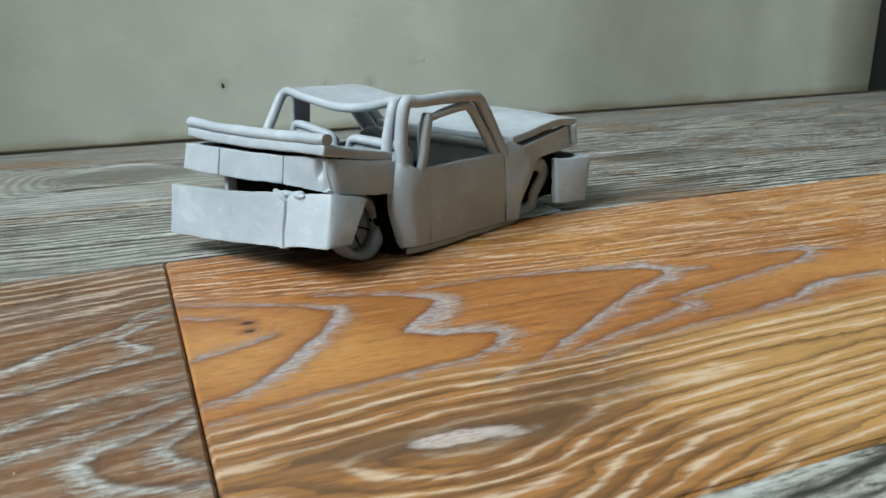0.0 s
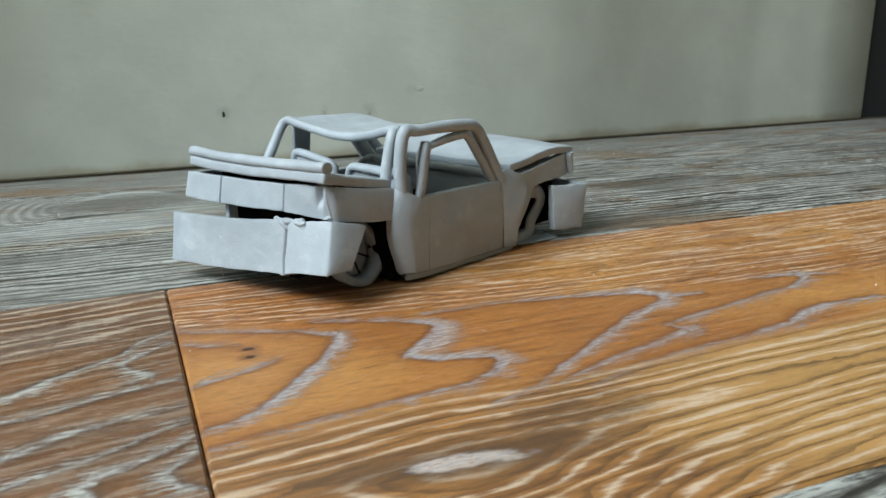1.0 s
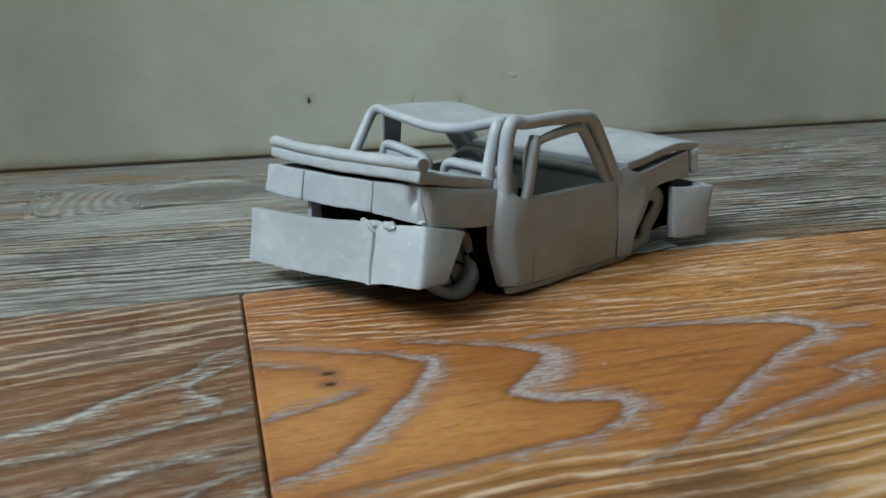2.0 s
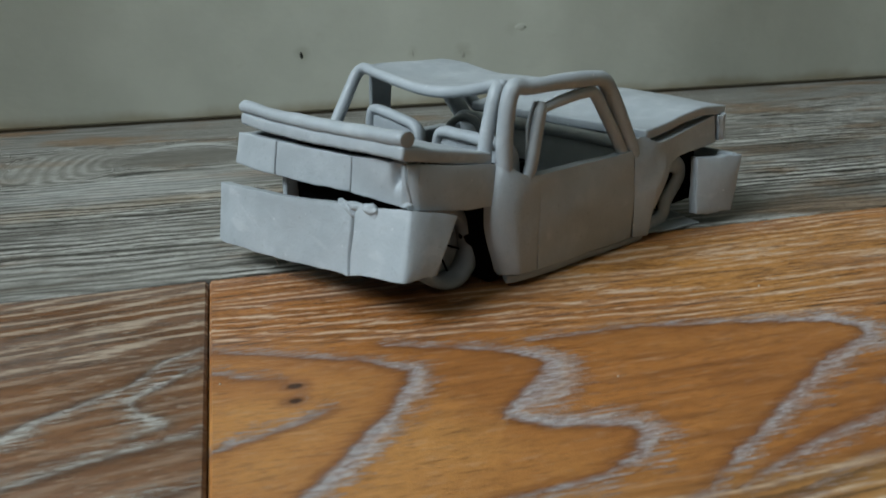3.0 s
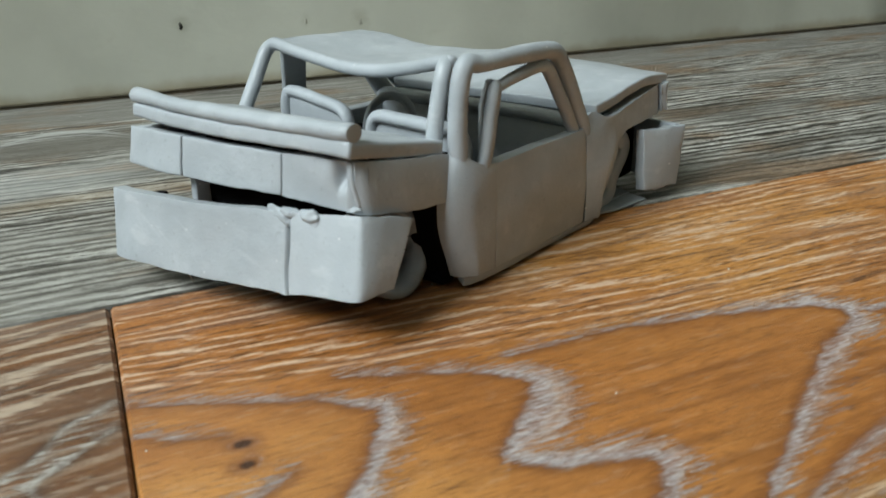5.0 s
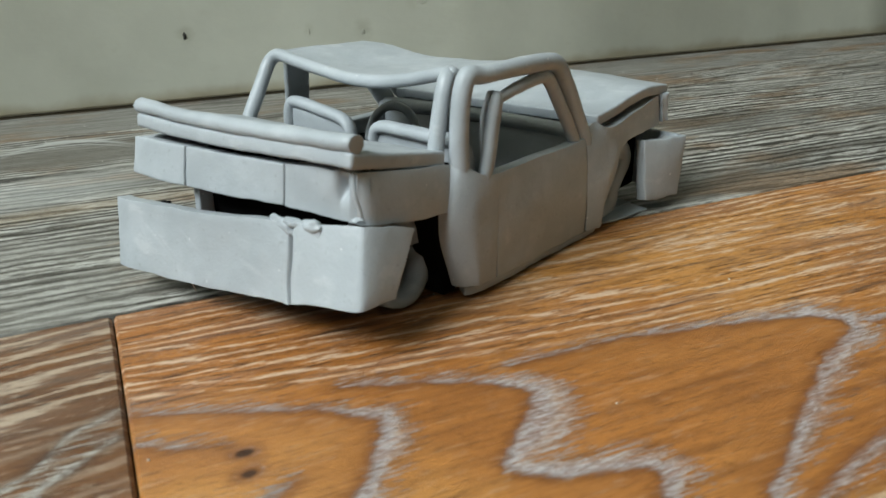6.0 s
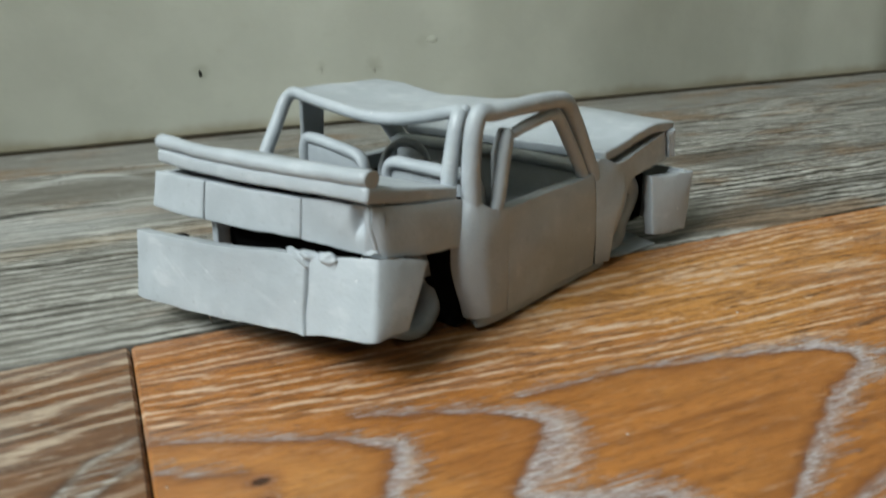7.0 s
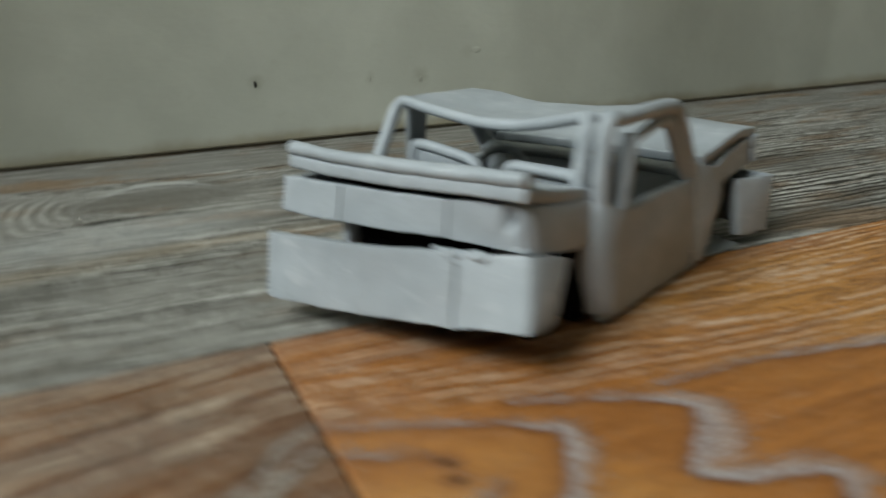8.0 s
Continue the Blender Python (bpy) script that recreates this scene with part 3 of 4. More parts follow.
def clay(name, bm, label="", bevel=0.0, parent=car):
    return part(name, bm, CLAY, parent, label, True, bevel * MM)


# tail: bumper in two pieces that meet in a crack
def upright(low, top, bend=(0, 0)):
    """A column of four points from low to top; bend shifts the inner two along b."""
    low, top = Vector(low), Vector(top)
    return [low, low.lerp(top, 0.30) + Vector((0, bend[0], 0)), low.lerp(top, 0.60) + Vector((0, bend[1], 0)), top]


clay("rear_bumper", sheet([upright((-3.4, 37, 6.2), (-0.8, 37, 22.3)), upright((-2.6, 26, 6.6), (-0.1, 26, 22.8)), upright((-1.4, 12, 7.4), (1.4, 12, 23.6)), upright((0.2, 0, 8.4), (3.2, 0, 24.3)),
                           upright((1.6, -12, 9.3), (5.3, -12, 25.0)), upright((2.2, -17.4, 9.8), (6.0, -15.6, 25.2)), upright((2.4, -19.0, 9.7), (6.3, -17.0, 25.0), (0.4, 0.1)), upright((2.7, -19.7, 9.6), (6.8, -17.7, 24.8), (0.5, 0.1)), upright((4.8, -19.95, 9.6), (8.8, -17.95, 24.6), (0.5, 0.1))], 3.2, (1, 0.5, 0), nv=12, amp=0.5),
     "grey clay bumper slab with finger smears", 0.4)
clay("bumper_corner", sheet([upright((3.8, -19.85, 9.7), (8.0, -17.85, 24.7), (0.5, -0.1)), upright((2.9, -20.3, 9.9), (7.0, -18.3, 25.0), (0.4, -0.2)), upright((2.6, -21.2, 10.2), (6.7, -19.6, 25.3), (0.2, 0)), upright((2.7, -22.4, 10.5), (6.8, -20.8, 25.6)), upright((3.4, -26, 11.2), (8.0, -24.5, 26.1)), upright((4.9, -34.4, 12.0), (10.5, -31.4, 26.6)),
                             upright((5.6, -36.6, 12.1), (11.2, -33.5, 26.5)), upright((6.7, -37.5, 12.1), (12.3, -34.3, 26.4)), upright((9.0, -37.8, 12.0), (14.6, -35.3, 25.8)), upright((11.4, -37.9, 11.9), (17.5, -35.9, 25.2)), upright((14.4, -38.0, 11.6), (22.3, -36.4, 23.8))], 3.0, (1, 0.4, 0), nv=12, amp=0.5),
     "cracked grey clay bumper corner", 0.4)
for a, b, z, r, tilt in ((6.6, -15.4, 24.5, (0.8, 3.2, 1.2), 0.35), (7.3, -18.0, 25.2, (1.1, 2.4, 1.0), -0.1), (7.9, -22.2, 25.0, (1.0, 3.0, 1.4), -0.2), (8.0, -24.0, 24.2, (0.7, 1.5, 1.7), 0.2)):
    bm = lump((0, b, 0), tuple(1.2 * v for v in r), 0.6, 2.4, 4)
    for v in bm.verts:
        v.co += wobble(v.co / MM, 0.22, 0.9) * MM
    bmesh.ops.transform(bm, matrix=Matrix.Translation(Vector((a, b, z)) * MM) @ Matrix.Rotation(tilt, 4, "X") @ Matrix.Translation((0, -b * MM, 0)), verts=bm.verts)
    clay("pinched_lip", bm, "clay squeezed up along the crack")

# tail panel: two lamp panels and the middle, then the rear wing
clay("tail_panel", sheet([[(4.8, 38.3, 26.6), (6.9, 38.3, 35.2)], [(5.2, 28, 26.4), (7.0, 28, 35.3)], [(5.9, 17.8, 26.6), (7.5, 17.8, 35.4)]], 4.0, (1, 0, 0), amp=0.3), bevel=0.4)
clay("tail_panel", sheet([[(5.95, 17.3, 26.6), (7.55, 17.3, 35.4)], [(7.2, 2, 26.9), (8.7, 2, 35.5)], [(8.8, -13.4, 27.4), (10.0, -13.4, 35.8)]], 4.0, (1, 0, 0), amp=0.3), bevel=0.35)
clay("tail_panel", sheet([upright((8.85, -13.8, 27.4), (10.05, -13.8, 35.8)), upright((10.0, -23, 27.2), (10.8, -23, 36.3)), [(10.6, -26.6, 27.0), (10.9, -26.6, 30.5), (11.1, -26.6, 33.5), (11.2, -26.6, 36.4)], [(10.9, -27.9, 26.9), (11.3, -27.9, 30.0), (13.4, -28.0, 33.2), (12.2, -28.0, 36.3)],
                          [(11.1, -29.4, 26.8), (11.5, -29.4, 30.4), (13.6, -29.4, 33.0), (12.2, -29.4, 36.3)], [(11.3, -30.4, 26.6), (11.5, -30.4, 30.0), (11.6, -30.4, 33.2), (11.7, -30.4, 36.5)], upright((12.6, -32.0, 26.4), (12.6, -31.8, 36.4))], 4.0, (1, 0, 0), nv=12, amp=0.3), bevel=0.35)
clay("rear_wing", sheet([[(11.6, -31.6, 26.4), (11.6, -32.6, 36.6)], [(14, -33.8, 26.0), (14, -33.2, 36.3)], [(20, -34.4, 25.0), (20, -33.4, 35.4)], [(28, -34.2, 23.6), (28, -33.2, 33.9)], [(36.5, -33.5, 22.4), (36.5, -32.7, 32.6)], [(42.0, -32.8, 21.6), (42.0, -32.2, 31.0)]], 3.0, (0, 1, 0), amp=0.4, bulge=0.5),
     "", 0.8)
clay("rear_wing", sheet([[(9, 37.8, 26.6), (8, 37.8, 35.2)], [(22, 37.5, 24.6), (22, 37.0, 34.6)], [(38, 36.8, 22.2), (38, 36, 32.6)]], 3.4, (0, -1, 0), amp=0.4), bevel=0.8)
clay("corner_ridge", tube([(11.9, -31.4, 36.2), (11.7, -31.5, 33.6), (11.7, -31.8, 31.0), (12.1, -32.3, 28.2)], [0.45, 0.6, 0.55, 0.4], amp=0.3, per=6, size=4.0), "pinched clay edge beside a dent")
clay("corner_ridge", lump((12.2, -30.6, 27.4), (1.0, 2.3, 0.9), 0.6, 1.6), "smeared clay under a dent")

# boot lid: a slab with its edge rolled over at the tail
clay("boot_lid", sheet([[(7.0, 36.2, 40.9), (16, 36, 39.6), (37, 35.5, 35.0)], [(7.6, 20, 40.3), (17, 20, 39.0), (37, 20, 34.6)], [(8.6, 0, 40.3), (18, 0, 38.7), (37, 0, 34.4)],
                        [(9.4, -20, 40.9), (18, -20, 39.2), (37, -19, 34.8)], [(9.7, -33.6, 41.2), (18, -33.2, 39.4), (37.6, -32.2, 35.1)]], 3.3, (0, 0, -1), nv=10, amp=0.4),
     "buckled grey clay boot lid with a rolled edge", 0.8)
clay("rolled_edge", tube([(8.7, 36.0, 42.3), (9.0, 24, 41.8), (9.5, 10, 41.6), (10.1, -4, 41.6), (10.7, -18, 42.0), (11.4, -33.2, 42.4)], [1.6, 1.6, 1.65, 1.7, 1.75, 1.8], 1.2, amp=0.42, cap=0.12, size=8.0))

# flank on the right side: rear quarter, door, front wing, sill
clay("rear_quarter", sheet([[(38.4, -31.8, 4.6), (35.0, -31.4, 17), (36.4, -31.8, 28), (39.2, -32.6, 34.5)], [(39.0, -34.6, 4.3), (36.0, -34.8, 17.5), (37.4, -34.6, 27.5), (39.7, -34.7, 33.4)], [(42, -36.7, 4.0), (40, -37.0, 17), (41.0, -36.4, 26.3), (41.7, -35.7, 30.8)],
                            [(45, -36.9, 3.7), (44.8, -37.2, 16.5), (45.2, -37.0, 25.3), (45.4, -36.6, 28.9)], [(48.65, -36.9, 3.6), (48.95, -37.2, 16), (49.15, -37.1, 24.5), (49.3, -36.9, 28.5)]], 1.8, (0, 1, 0), nv=12, amp=0.3, rag=0.15),
     "clay panel drawn up smoothly into the pillar", 0.12)
clay("door", sheet([[(49.2, -36.9, 3.5), (49.12, -37.2, 16), (49.35, -36.9, 28.5)], [(60, -36.9, 3.1), (60, -37.3, 16), (60, -36.8, 28.4)], [(75, -36.8, 2.7), (75, -37.3, 15.5), (75, -36.6, 28.1)], [(88.7, -36.7, 2.4), (88.7, -37.1, 15), (88.2, -36.4, 28.2)]], 3.4, (0, 1, 0), nv=12, amp=0.3, rag=0.12),
     "flat grey clay door with scored seams", 0.12)
clay("front_wing", sheet([[(89.8, -36.7, 2.4), (88.8, -37.0, 16), (88.6, -36.6, 25), (88.9, -35.7, 30.4)], [(93, -37.5, 2.3), (92.4, -38.0, 16), (92.0, -37.4, 25), (92.4, -36.0, 31.4)], [(96.0, -38.0, 2.2), (95.6, -38.8, 16), (95.2, -37.8, 25), (95.0, -36.8, 30.4)], [(96.6, -38.1, 7.5), (97.2, -39.1, 17), (97.0, -37.9, 25), (96.8, -37.4, 29.6)],
                          [(98.6, -38.4, 12.0), (99.2, -39.2, 19), (99.0, -38.0, 25), (98.6, -37.6, 29.2)], [(101.0, -38.4, 15.0), (101.4, -38.9, 20.5), (101.2, -37.9, 25.6), (100.8, -37.6, 29.2)],
                          upright((103.8, -38.1, 18.5), (103.4, -37.6, 29.4)), upright((105.4, -37.7, 21.2), (106, -37.5, 29.6)), upright((109.5, -37.4, 23.0), (111, -37.2, 30.2)), upright((120, -37, 23.8), (120, -36.8, 31.6)), upright((130.8, -36.8, 24.0), (129, -36.6, 32.9))], 3.2, (0, 1, 0), nv=12, amp=0.3, rag=0.15), bevel=0.35)
clay("sill", sheet([[(40.2, -34.2, 1.2), (40.2, -34.6, 3.6)], [(43, -35.4, 1.1), (43, -35.7, 3.4)], [(50, -35.7, 0.8), (50, -36.0, 3.0)], [(70, -35.7, 0.4), (70, -36.0, 2.4)], [(96, -36.2, 0.1), (96, -36.5, 1.8)]], 3.0, (0, 1, 0), nv=4, amp=0.2), "", 0.5)

# flank on the left side
clay("left_flank", sheet([[(31, 36.5, 3), (33, 37, 17), (37, 36, 31.5)], [(50, 37, 3), (50, 37.5, 16), (50, 36.5, 29)], [(70, 37, 3), (70, 37.5, 16), (70, 36.5, 28)], [(97, 37, 3), (97, 37.5, 15), (93, 36.5, 28.4)]], 3.4, (0, -1, 0), nv=10, amp=0.3), bevel=0.6)
clay("left_front_wing", sheet([[(97.2, 37.2, 12), (93.4, 37, 28.6)], [(103, 37.2, 23), (104, 37, 29.6)], [(131, 36.8, 23.6), (129, 36.6, 33)]], 3.2, (0, -1, 0), amp=0.3), bevel=0.6)

# cabin: rolled strings
clay("right_roof_rail", tube([(42.0, -33.2, 21.0), (40.9, -33.3, 27), (40.1, -33.4, 34), (40.2, -33.5, 41), (41.0, -33.7, 47.4), (42.8, -34.0, 50.2), (46.6, -34.5, 49.8), (52, -34.8, 49.7), (60, -35.1, 49.8), (70, -35.1, 49.6), (75.0, -35.0, 48.5), (79.0, -35.0, 43.8), (83.6, -35.0, 37), (88.2, -35.0, 30.0), (91, -34.6, 24)],
                              [1.8, 2.1, 2.1, 2.1, 2.1, 2.15, 1.85, 1.9, 2.0, 2.1, 2.2, 2.2, 2.1, 2.1, 2.0], amp=0.35), "pinched clay string bent into roof rail and pillars")
clay("right_rear_pillar", tube([(37.6, -29.0, 31.4), (38.5, -28.9, 38), (40.3, -28.7, 44.6), (42.2, -28.4, 48.9), (45.2, -27.0, 50.0)], [1.8, 1.8, 1.8, 1.75, 1.5], amp=0.25))
clay("rear_window_frame", tube([(36.4, 35.0, 33.5), (39.6, 34.6, 39.5), (43.0, 34.4, 44.9), (45.2, 33.8, 48.2), (46.3, 31.6, 49.6), (46.5, 27, 48.9), (46.1, 15, 47.1), (45.8, 4, 45.8), (45.6, -7, 46.1), (45.2, -17, 47.7), (44.6, -25, 49.4), (44.0, -29, 49.9)],
                                [1.85, 1.85, 1.8, 1.75, 1.7, 1.6, 1.55, 1.55, 1.55, 1.55, 1.55, 1.5], amp=0.28), "clay string bent from the pillar along the roof's edge")
clay("left_roof_rail", tube([(46.4, 34.2, 48.9), (56, 34.6, 48.9), (68, 34.4, 48.6), (76.5, 34.0, 47.6), (81.5, 34.4, 41), (89, 35, 29)], [1.4, 1.4, 1.4, 1.5, 1.8, 1.9], amp=0.25))
clay("roof", sheet([[(46.5, 34, 49.9), (62, 34.4, 50.2), (79, 33.6, 49.8)], [(46.3, 22, 48.9), (62, 22, 48.6), (79.4, 24, 49.5)], [(46.2, 10, 47.3), (62, 10, 47.0), (79, 12, 47.7)], [(46.0, -3, 46.8), (62, -3, 46.9), (78.5, -2, 47.4)],
                    [(45.8, -14, 47.8), (62, -14, 47.6), (78, -15, 47.6)], [(45.2, -24, 49.8), (62, -25, 49.4), (78, -26, 48.6)], [(44.6, -33.4, 51.3), (62, -34.4, 50.8), (76.4, -34.2, 49.9)]], 1.7, (0, 0, -1), nv=10, amp=0.35),
     "sagging thin grey clay roof sheet", 0.5)
clay("quarter_light_post", tube([(46.4, -35.0, 27.0), (47.4, -35.3, 30.5), (48.6, -35.6, 37), (50.0, -35.8, 43.5), (50.6, -35.6, 45.4)], [1.5, 1.6, 1.55, 1.5, 1.0], 1.5, amp=0.2, turn=0.5))
clay("quarter_light_fin", sheet([[(47.2, -34.2, 29.5), (47.6, -34.2, 40), (49.6, -34.6, 46.0)], [(50.0, -34.4, 29.5), (50.8, -34.4, 40), (51.6, -34.8, 45.8)]], 1.0, (0, 1, 0), amp=0.2), "thin clay fin behind the window post", 0.3)
clay("window_frame", tube([(50.4, -35.6, 44.0), (58, -35.4, 45.5), (67.0, -35.2, 46.4), (71.4, -35.1, 45.4), (76.7, -35.0, 38.9), (82.0, -34.8, 32.4), (87.0, -34.4, 25.4)], [1.1, 1.35, 1.5, 1.6, 1.6, 1.65, 1.7], amp=0.2))
clay("left_post", sheet([[(49.6, 34.6, 29), (50.6, 34.2, 47)], [(57.0, 34.8, 29), (58.4, 34.2, 48.5)]], 1.8, (0, 1, 0), amp=0.2), bevel=0.4)
clay("left_window_frame", tube([(78, 34.4, 45), (83.5, 34.6, 37), (89.5, 35, 29)], 2.0, 1.6, amp=0.2))
clay("left_window_frame", tube([(84, 35.4, 47), (92, 35.2, 36), (98.5, 35, 29.4)], 1.8, 1.3, amp=0.2))

# cabin fittings
for pts, cols in ((((45.4, 28.6, 31), (45.6, 28.4, 36.0), (46.0, 26.6, 38.0), (46.0, 17, 36.9), (45.8, 8.6, 35.6), (45.4, 5.6, 33.4), (45.2, 5.2, 29)), ((28.0, 37.0), (6.6, 34.6))),
                  (((43.8, -4.6, 29), (43.9, -4.9, 33.6), (43.8, -7.2, 36.0), (43.8, -14, 36.0), (43.8, -24, 35.6), (44.2, -28.2, 35.4), (44.6, -30.9, 34.0), (44.8, -31.7, 31), (44.8, -31.8, 26)), ((-5.4, 35.0), (-31, 34.6)))):
    seat = clay("seat", sheet([[(pts[0][0] - 0.5, cols[0][0], 24), (pts[0][0] - 0.3, cols[0][0], cols[0][1])], [(pts[0][0] - 0.5, cols[1][0], 24), (pts[0][0] - 0.3, cols[1][0], cols[1][1])]], 3.6, (1, 0, 0), amp=0.25), "", 0.5)
    clay("piping", tube(pts, 1.6, 1.2, amp=0.2), "", 0, seat)
ring = [(72 + 5.0 * math.cos(w) * 0.55, 17.5 + 9.0 * math.sin(w), 25.0 + 8.2 * math.cos(w)) for w in [2 * math.pi * k / 14 for k in range(15)]]
wheel_ring = clay("steering_wheel", tube(ring, 1.25, amp=0.15))
clay("hub", lump((72.5, 17.5, 25.5), (2.2, 3.2, 3.2), 0.3), "", 0, wheel_ring)
clay("dashboard", tube([(86.5, 34, 30.4), (87, 10, 30.6), (87.5, -10, 30.2), (88, -33.5, 29.4)], 1.9, 1.2, amp=0.25))
clay("bulkhead", sheet([[(78, 34, 4), (86.5, 34, 29.5)], [(78, 0, 4), (86.5, 0, 29.5)], [(78, -33.6, 4), (86.5, -33.6, 29)]], 2.4, (1, 0, 0), amp=0.25), bevel=0.4)
clay("floor_pan", sheet([[(41, 34, 4.2), (41, -31.5, 4.2)], [(50, 34, 3.2), (50, -33.4, 3.2)], [(96, 34, 2.6), (96, -33.8, 2.6)]], 1.6, (0, 0, -1), nv=8, amp=0.25), bevel=0.4)
clay("inner_wall", sheet([[(8.6, 20.6, 9), (9.6, 20.6, 27.5)], [(13, 20.6, 8), (13, 20.6, 28)]], 2.2, (0, -1, 0), amp=0.2), "clay stay under the tail panel", 0.4)
# added black boxes make the hollows behind the clay skin read as deep shade
tail_filler = part("tail_filler", box(0.0140, 0.0395, -0.0125, 0.0212, 0.0065, 0.0335), HOLLOW_BLACK, car, "added black block darkening the hollow behind the tail", False, 0.0008)
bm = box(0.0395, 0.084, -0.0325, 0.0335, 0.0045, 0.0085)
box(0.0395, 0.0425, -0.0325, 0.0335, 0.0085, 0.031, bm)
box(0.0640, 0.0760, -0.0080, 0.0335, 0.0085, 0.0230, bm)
part("cabin_filler", bm, HOLLOW_BLACK, car, "added black boxes darkening the cabin", False)
part("slit_filler", box(0.0168, 0.0240, -0.0300, 0.0335, 0.0330, 0.0356), HOLLOW_BLACK, car, "added black block darkening the slit under the boot lid", False, 0.0008)
# added plate that keeps the floor under the bumper in shadow
part("under_filler", box(0.0090, 0.0330, -0.0180, 0.0320, 0.0062, 0.0085), HOLLOW_BLACK, car, "added black plate that shades the floor behind the bumper", False, 0.0008)
part("rear_arch_filler", box(0.0382, 0.0425, -0.0300, -0.0180, 0.0008, 0.0290), HOLLOW_BLACK, car, "added black block darkening the rear wheel arch", False, 0.0008)
part("front_filler", box(0.0990, 0.1325, -0.0290, 0.0215, 0.0040, 0.0285), HOLLOW_BLACK, car, "added black block darkening the space between the front wheels", False, 0.0008)

# nose
clay("bonnet", sheet([[(91, 33.5, 34.2), (103, 34.2, 35.6), (120, 34.4, 37.6), (134, 34.6, 37.0)], [(91.6, 12, 34.4), (103, 12, 36.2), (120, 12, 38.2), (135, 12, 37.4)], [(92.4, -12, 33.8), (103, -12, 35.4), (120, -12, 37.6), (135.4, -12, 36.6)],
                      [(93.4, -36.5, 33.0), (103.4, -36.6, 34.1), (121, -36.7, 36.4), (135.2, -36.8, 35.1)]], 3.0, (0, 0, -1), nv=15, amp=0.3),
     "flat grey clay bonnet slab", 0.6)
clay("scuttle", sheet([[(90, 33, 31.0), (131, 33, 31.0)], [(90, 0, 30.6), (131, 0, 30.6)], [(91, -33.4, 28.2), (130, -33.4, 31.2)]], 2.0, (0, 0, -1), amp=0.2), bevel=0.4)
clay("headlight", sheet([[(130.8, -37.6, 25.2), (130.2, -37.4, 33.0)], [(132.6, -38.6, 24.8), (132.6, -38.2, 33.2)], [(134.6, -37.4, 25.0), (134.8, -37.2, 32.8)]], 2.6, (0, 1, 0), amp=0.7, rag=0.9), "rough-edged clay lamp block", 0.5)
clay("front_bumper", sheet([[(117.0, -40.6, 4.4), (118.2, -38.2, 21.6)], [(124, -42.6, 3.6), (126, -41.2, 21.2)], [(131.4, -44.4, 3.2), (135.2, -43.6, 20.6)]], 3.4, (0, 1, 0), amp=0.4, bulge=0.4, rag=0.35), "loose clay bumper slab with ragged edges", 0.4)
clay("front_bumper", sheet([[(132.0, -43.0, 3.4), (136.0, -42.4, 20.4)], [(136, -20, 4), (140, -20, 21)], [(137, 0, 4), (141, 0, 21)], [(134, 36, 4), (137, 36, 21)]], 3.2, (-1, 0, 0), amp=0.4), bevel=0.7)


def shear(ob, lean, r):
    for v in ob.data.vertices:
        v.co.y += lean * (v.co.z - r * MM)


def wheel(a, b, r, wide, lean=0.0, spokes=True):
    """A clay tyre ring with a spoked disc."""
    bm = bmesh.new()
    prof = [(r - 2.9, -wide / 2 + 0.5), (r - 1.6, -wide / 2 - 0.1), (r - 0.4, -wide / 2 + 0.4), (r, 0), (r - 0.15, wide / 2 - 0.7), (r - 0.9, wide / 2 + 0.2), (r - 2.9, wide / 2), (r - 3.0, 0)]
    n, loops = 40, []
    for k in range(n):
        w = 2 * math.pi * k / n
        loops.append([])
        for q, o in prof:
            co = Vector((a + q * math.sin(w), b + o + lean * q * math.cos(w), r + q * math.cos(w)))
            co += wobble(co, 0.35, 6)
            co.z = max(co.z, 0.02)
            loops[-1].append(bm.verts.new(co * MM))
    for k in range(n):
        for j in range(len(prof)):
            l0, l1, j1 = loops[k], loops[(k + 1) % n], (j + 1) % len(prof)
            bm.faces.new((l0[j], l0[j1], l1[j1], l1[j]))
    tyre = part("tyre", bm, CLAY, car)
    if spokes:
        # raised black strings stand in for the shade in scored spoke grooves
        for k in range(7):
            w = 2 * math.pi * k / 7 + 0.2
            groove = part("spoke_groove", tube([(a, b + 2.1, r), (a + (r - 2.9) * math.sin(w), b + 2.1, r + (r - 2.9) * math.cos(w))], 0.28, amp=0.1, n=8, per=3), HOLLOW_BLACK, tyre, "dark scored spoke line")
            shear(groove, lean, r)
        disc = clay("disc", lump((a, b + 3.0, r), (r - 2.6, 1.0, r - 2.6), 0.2), "", 0, tyre)
        shear(disc, lean, r)
    return tyre


wheel(30.3, -20.4, 10.9, 6.4, 0.30)
part("inner_corner", lump((8.6, 33.4, 15.8), (2.4, 3.4, 3.6), 1.3, 1.3), HOLLOW_BLACK, car, "black rough inner corner behind the bumper")
clay("tyre", tube([(104, -31.6, 12), (107, -31.8, 17.0), (111.5, -32, 19.1), (116.2, -32, 18.7), (118.7, -32, 16.3), (118.2, -32, 13.3), (115.4, -32, 10.1), (112.6, -32, 7.3), (111.8, -32, 4.3), (108.4, -32, 2.1), (102.4, -31.8, 2.0)], 1.5, 1.8, amp=0.35), "crushed clay front tyre ring")
clay("tyre_shelf", sheet([[(112, -33.0, 1.6), (123, -33.4, 1.2)], [(112, -25, 2.0), (123, -25, 1.8)]], 1.2, (0, 0, -1), amp=0.3), "pressed clay ledge behind the bumper", 0.3)
wheel(112.5, 32.0, 10.2, 5.6, 0, False)
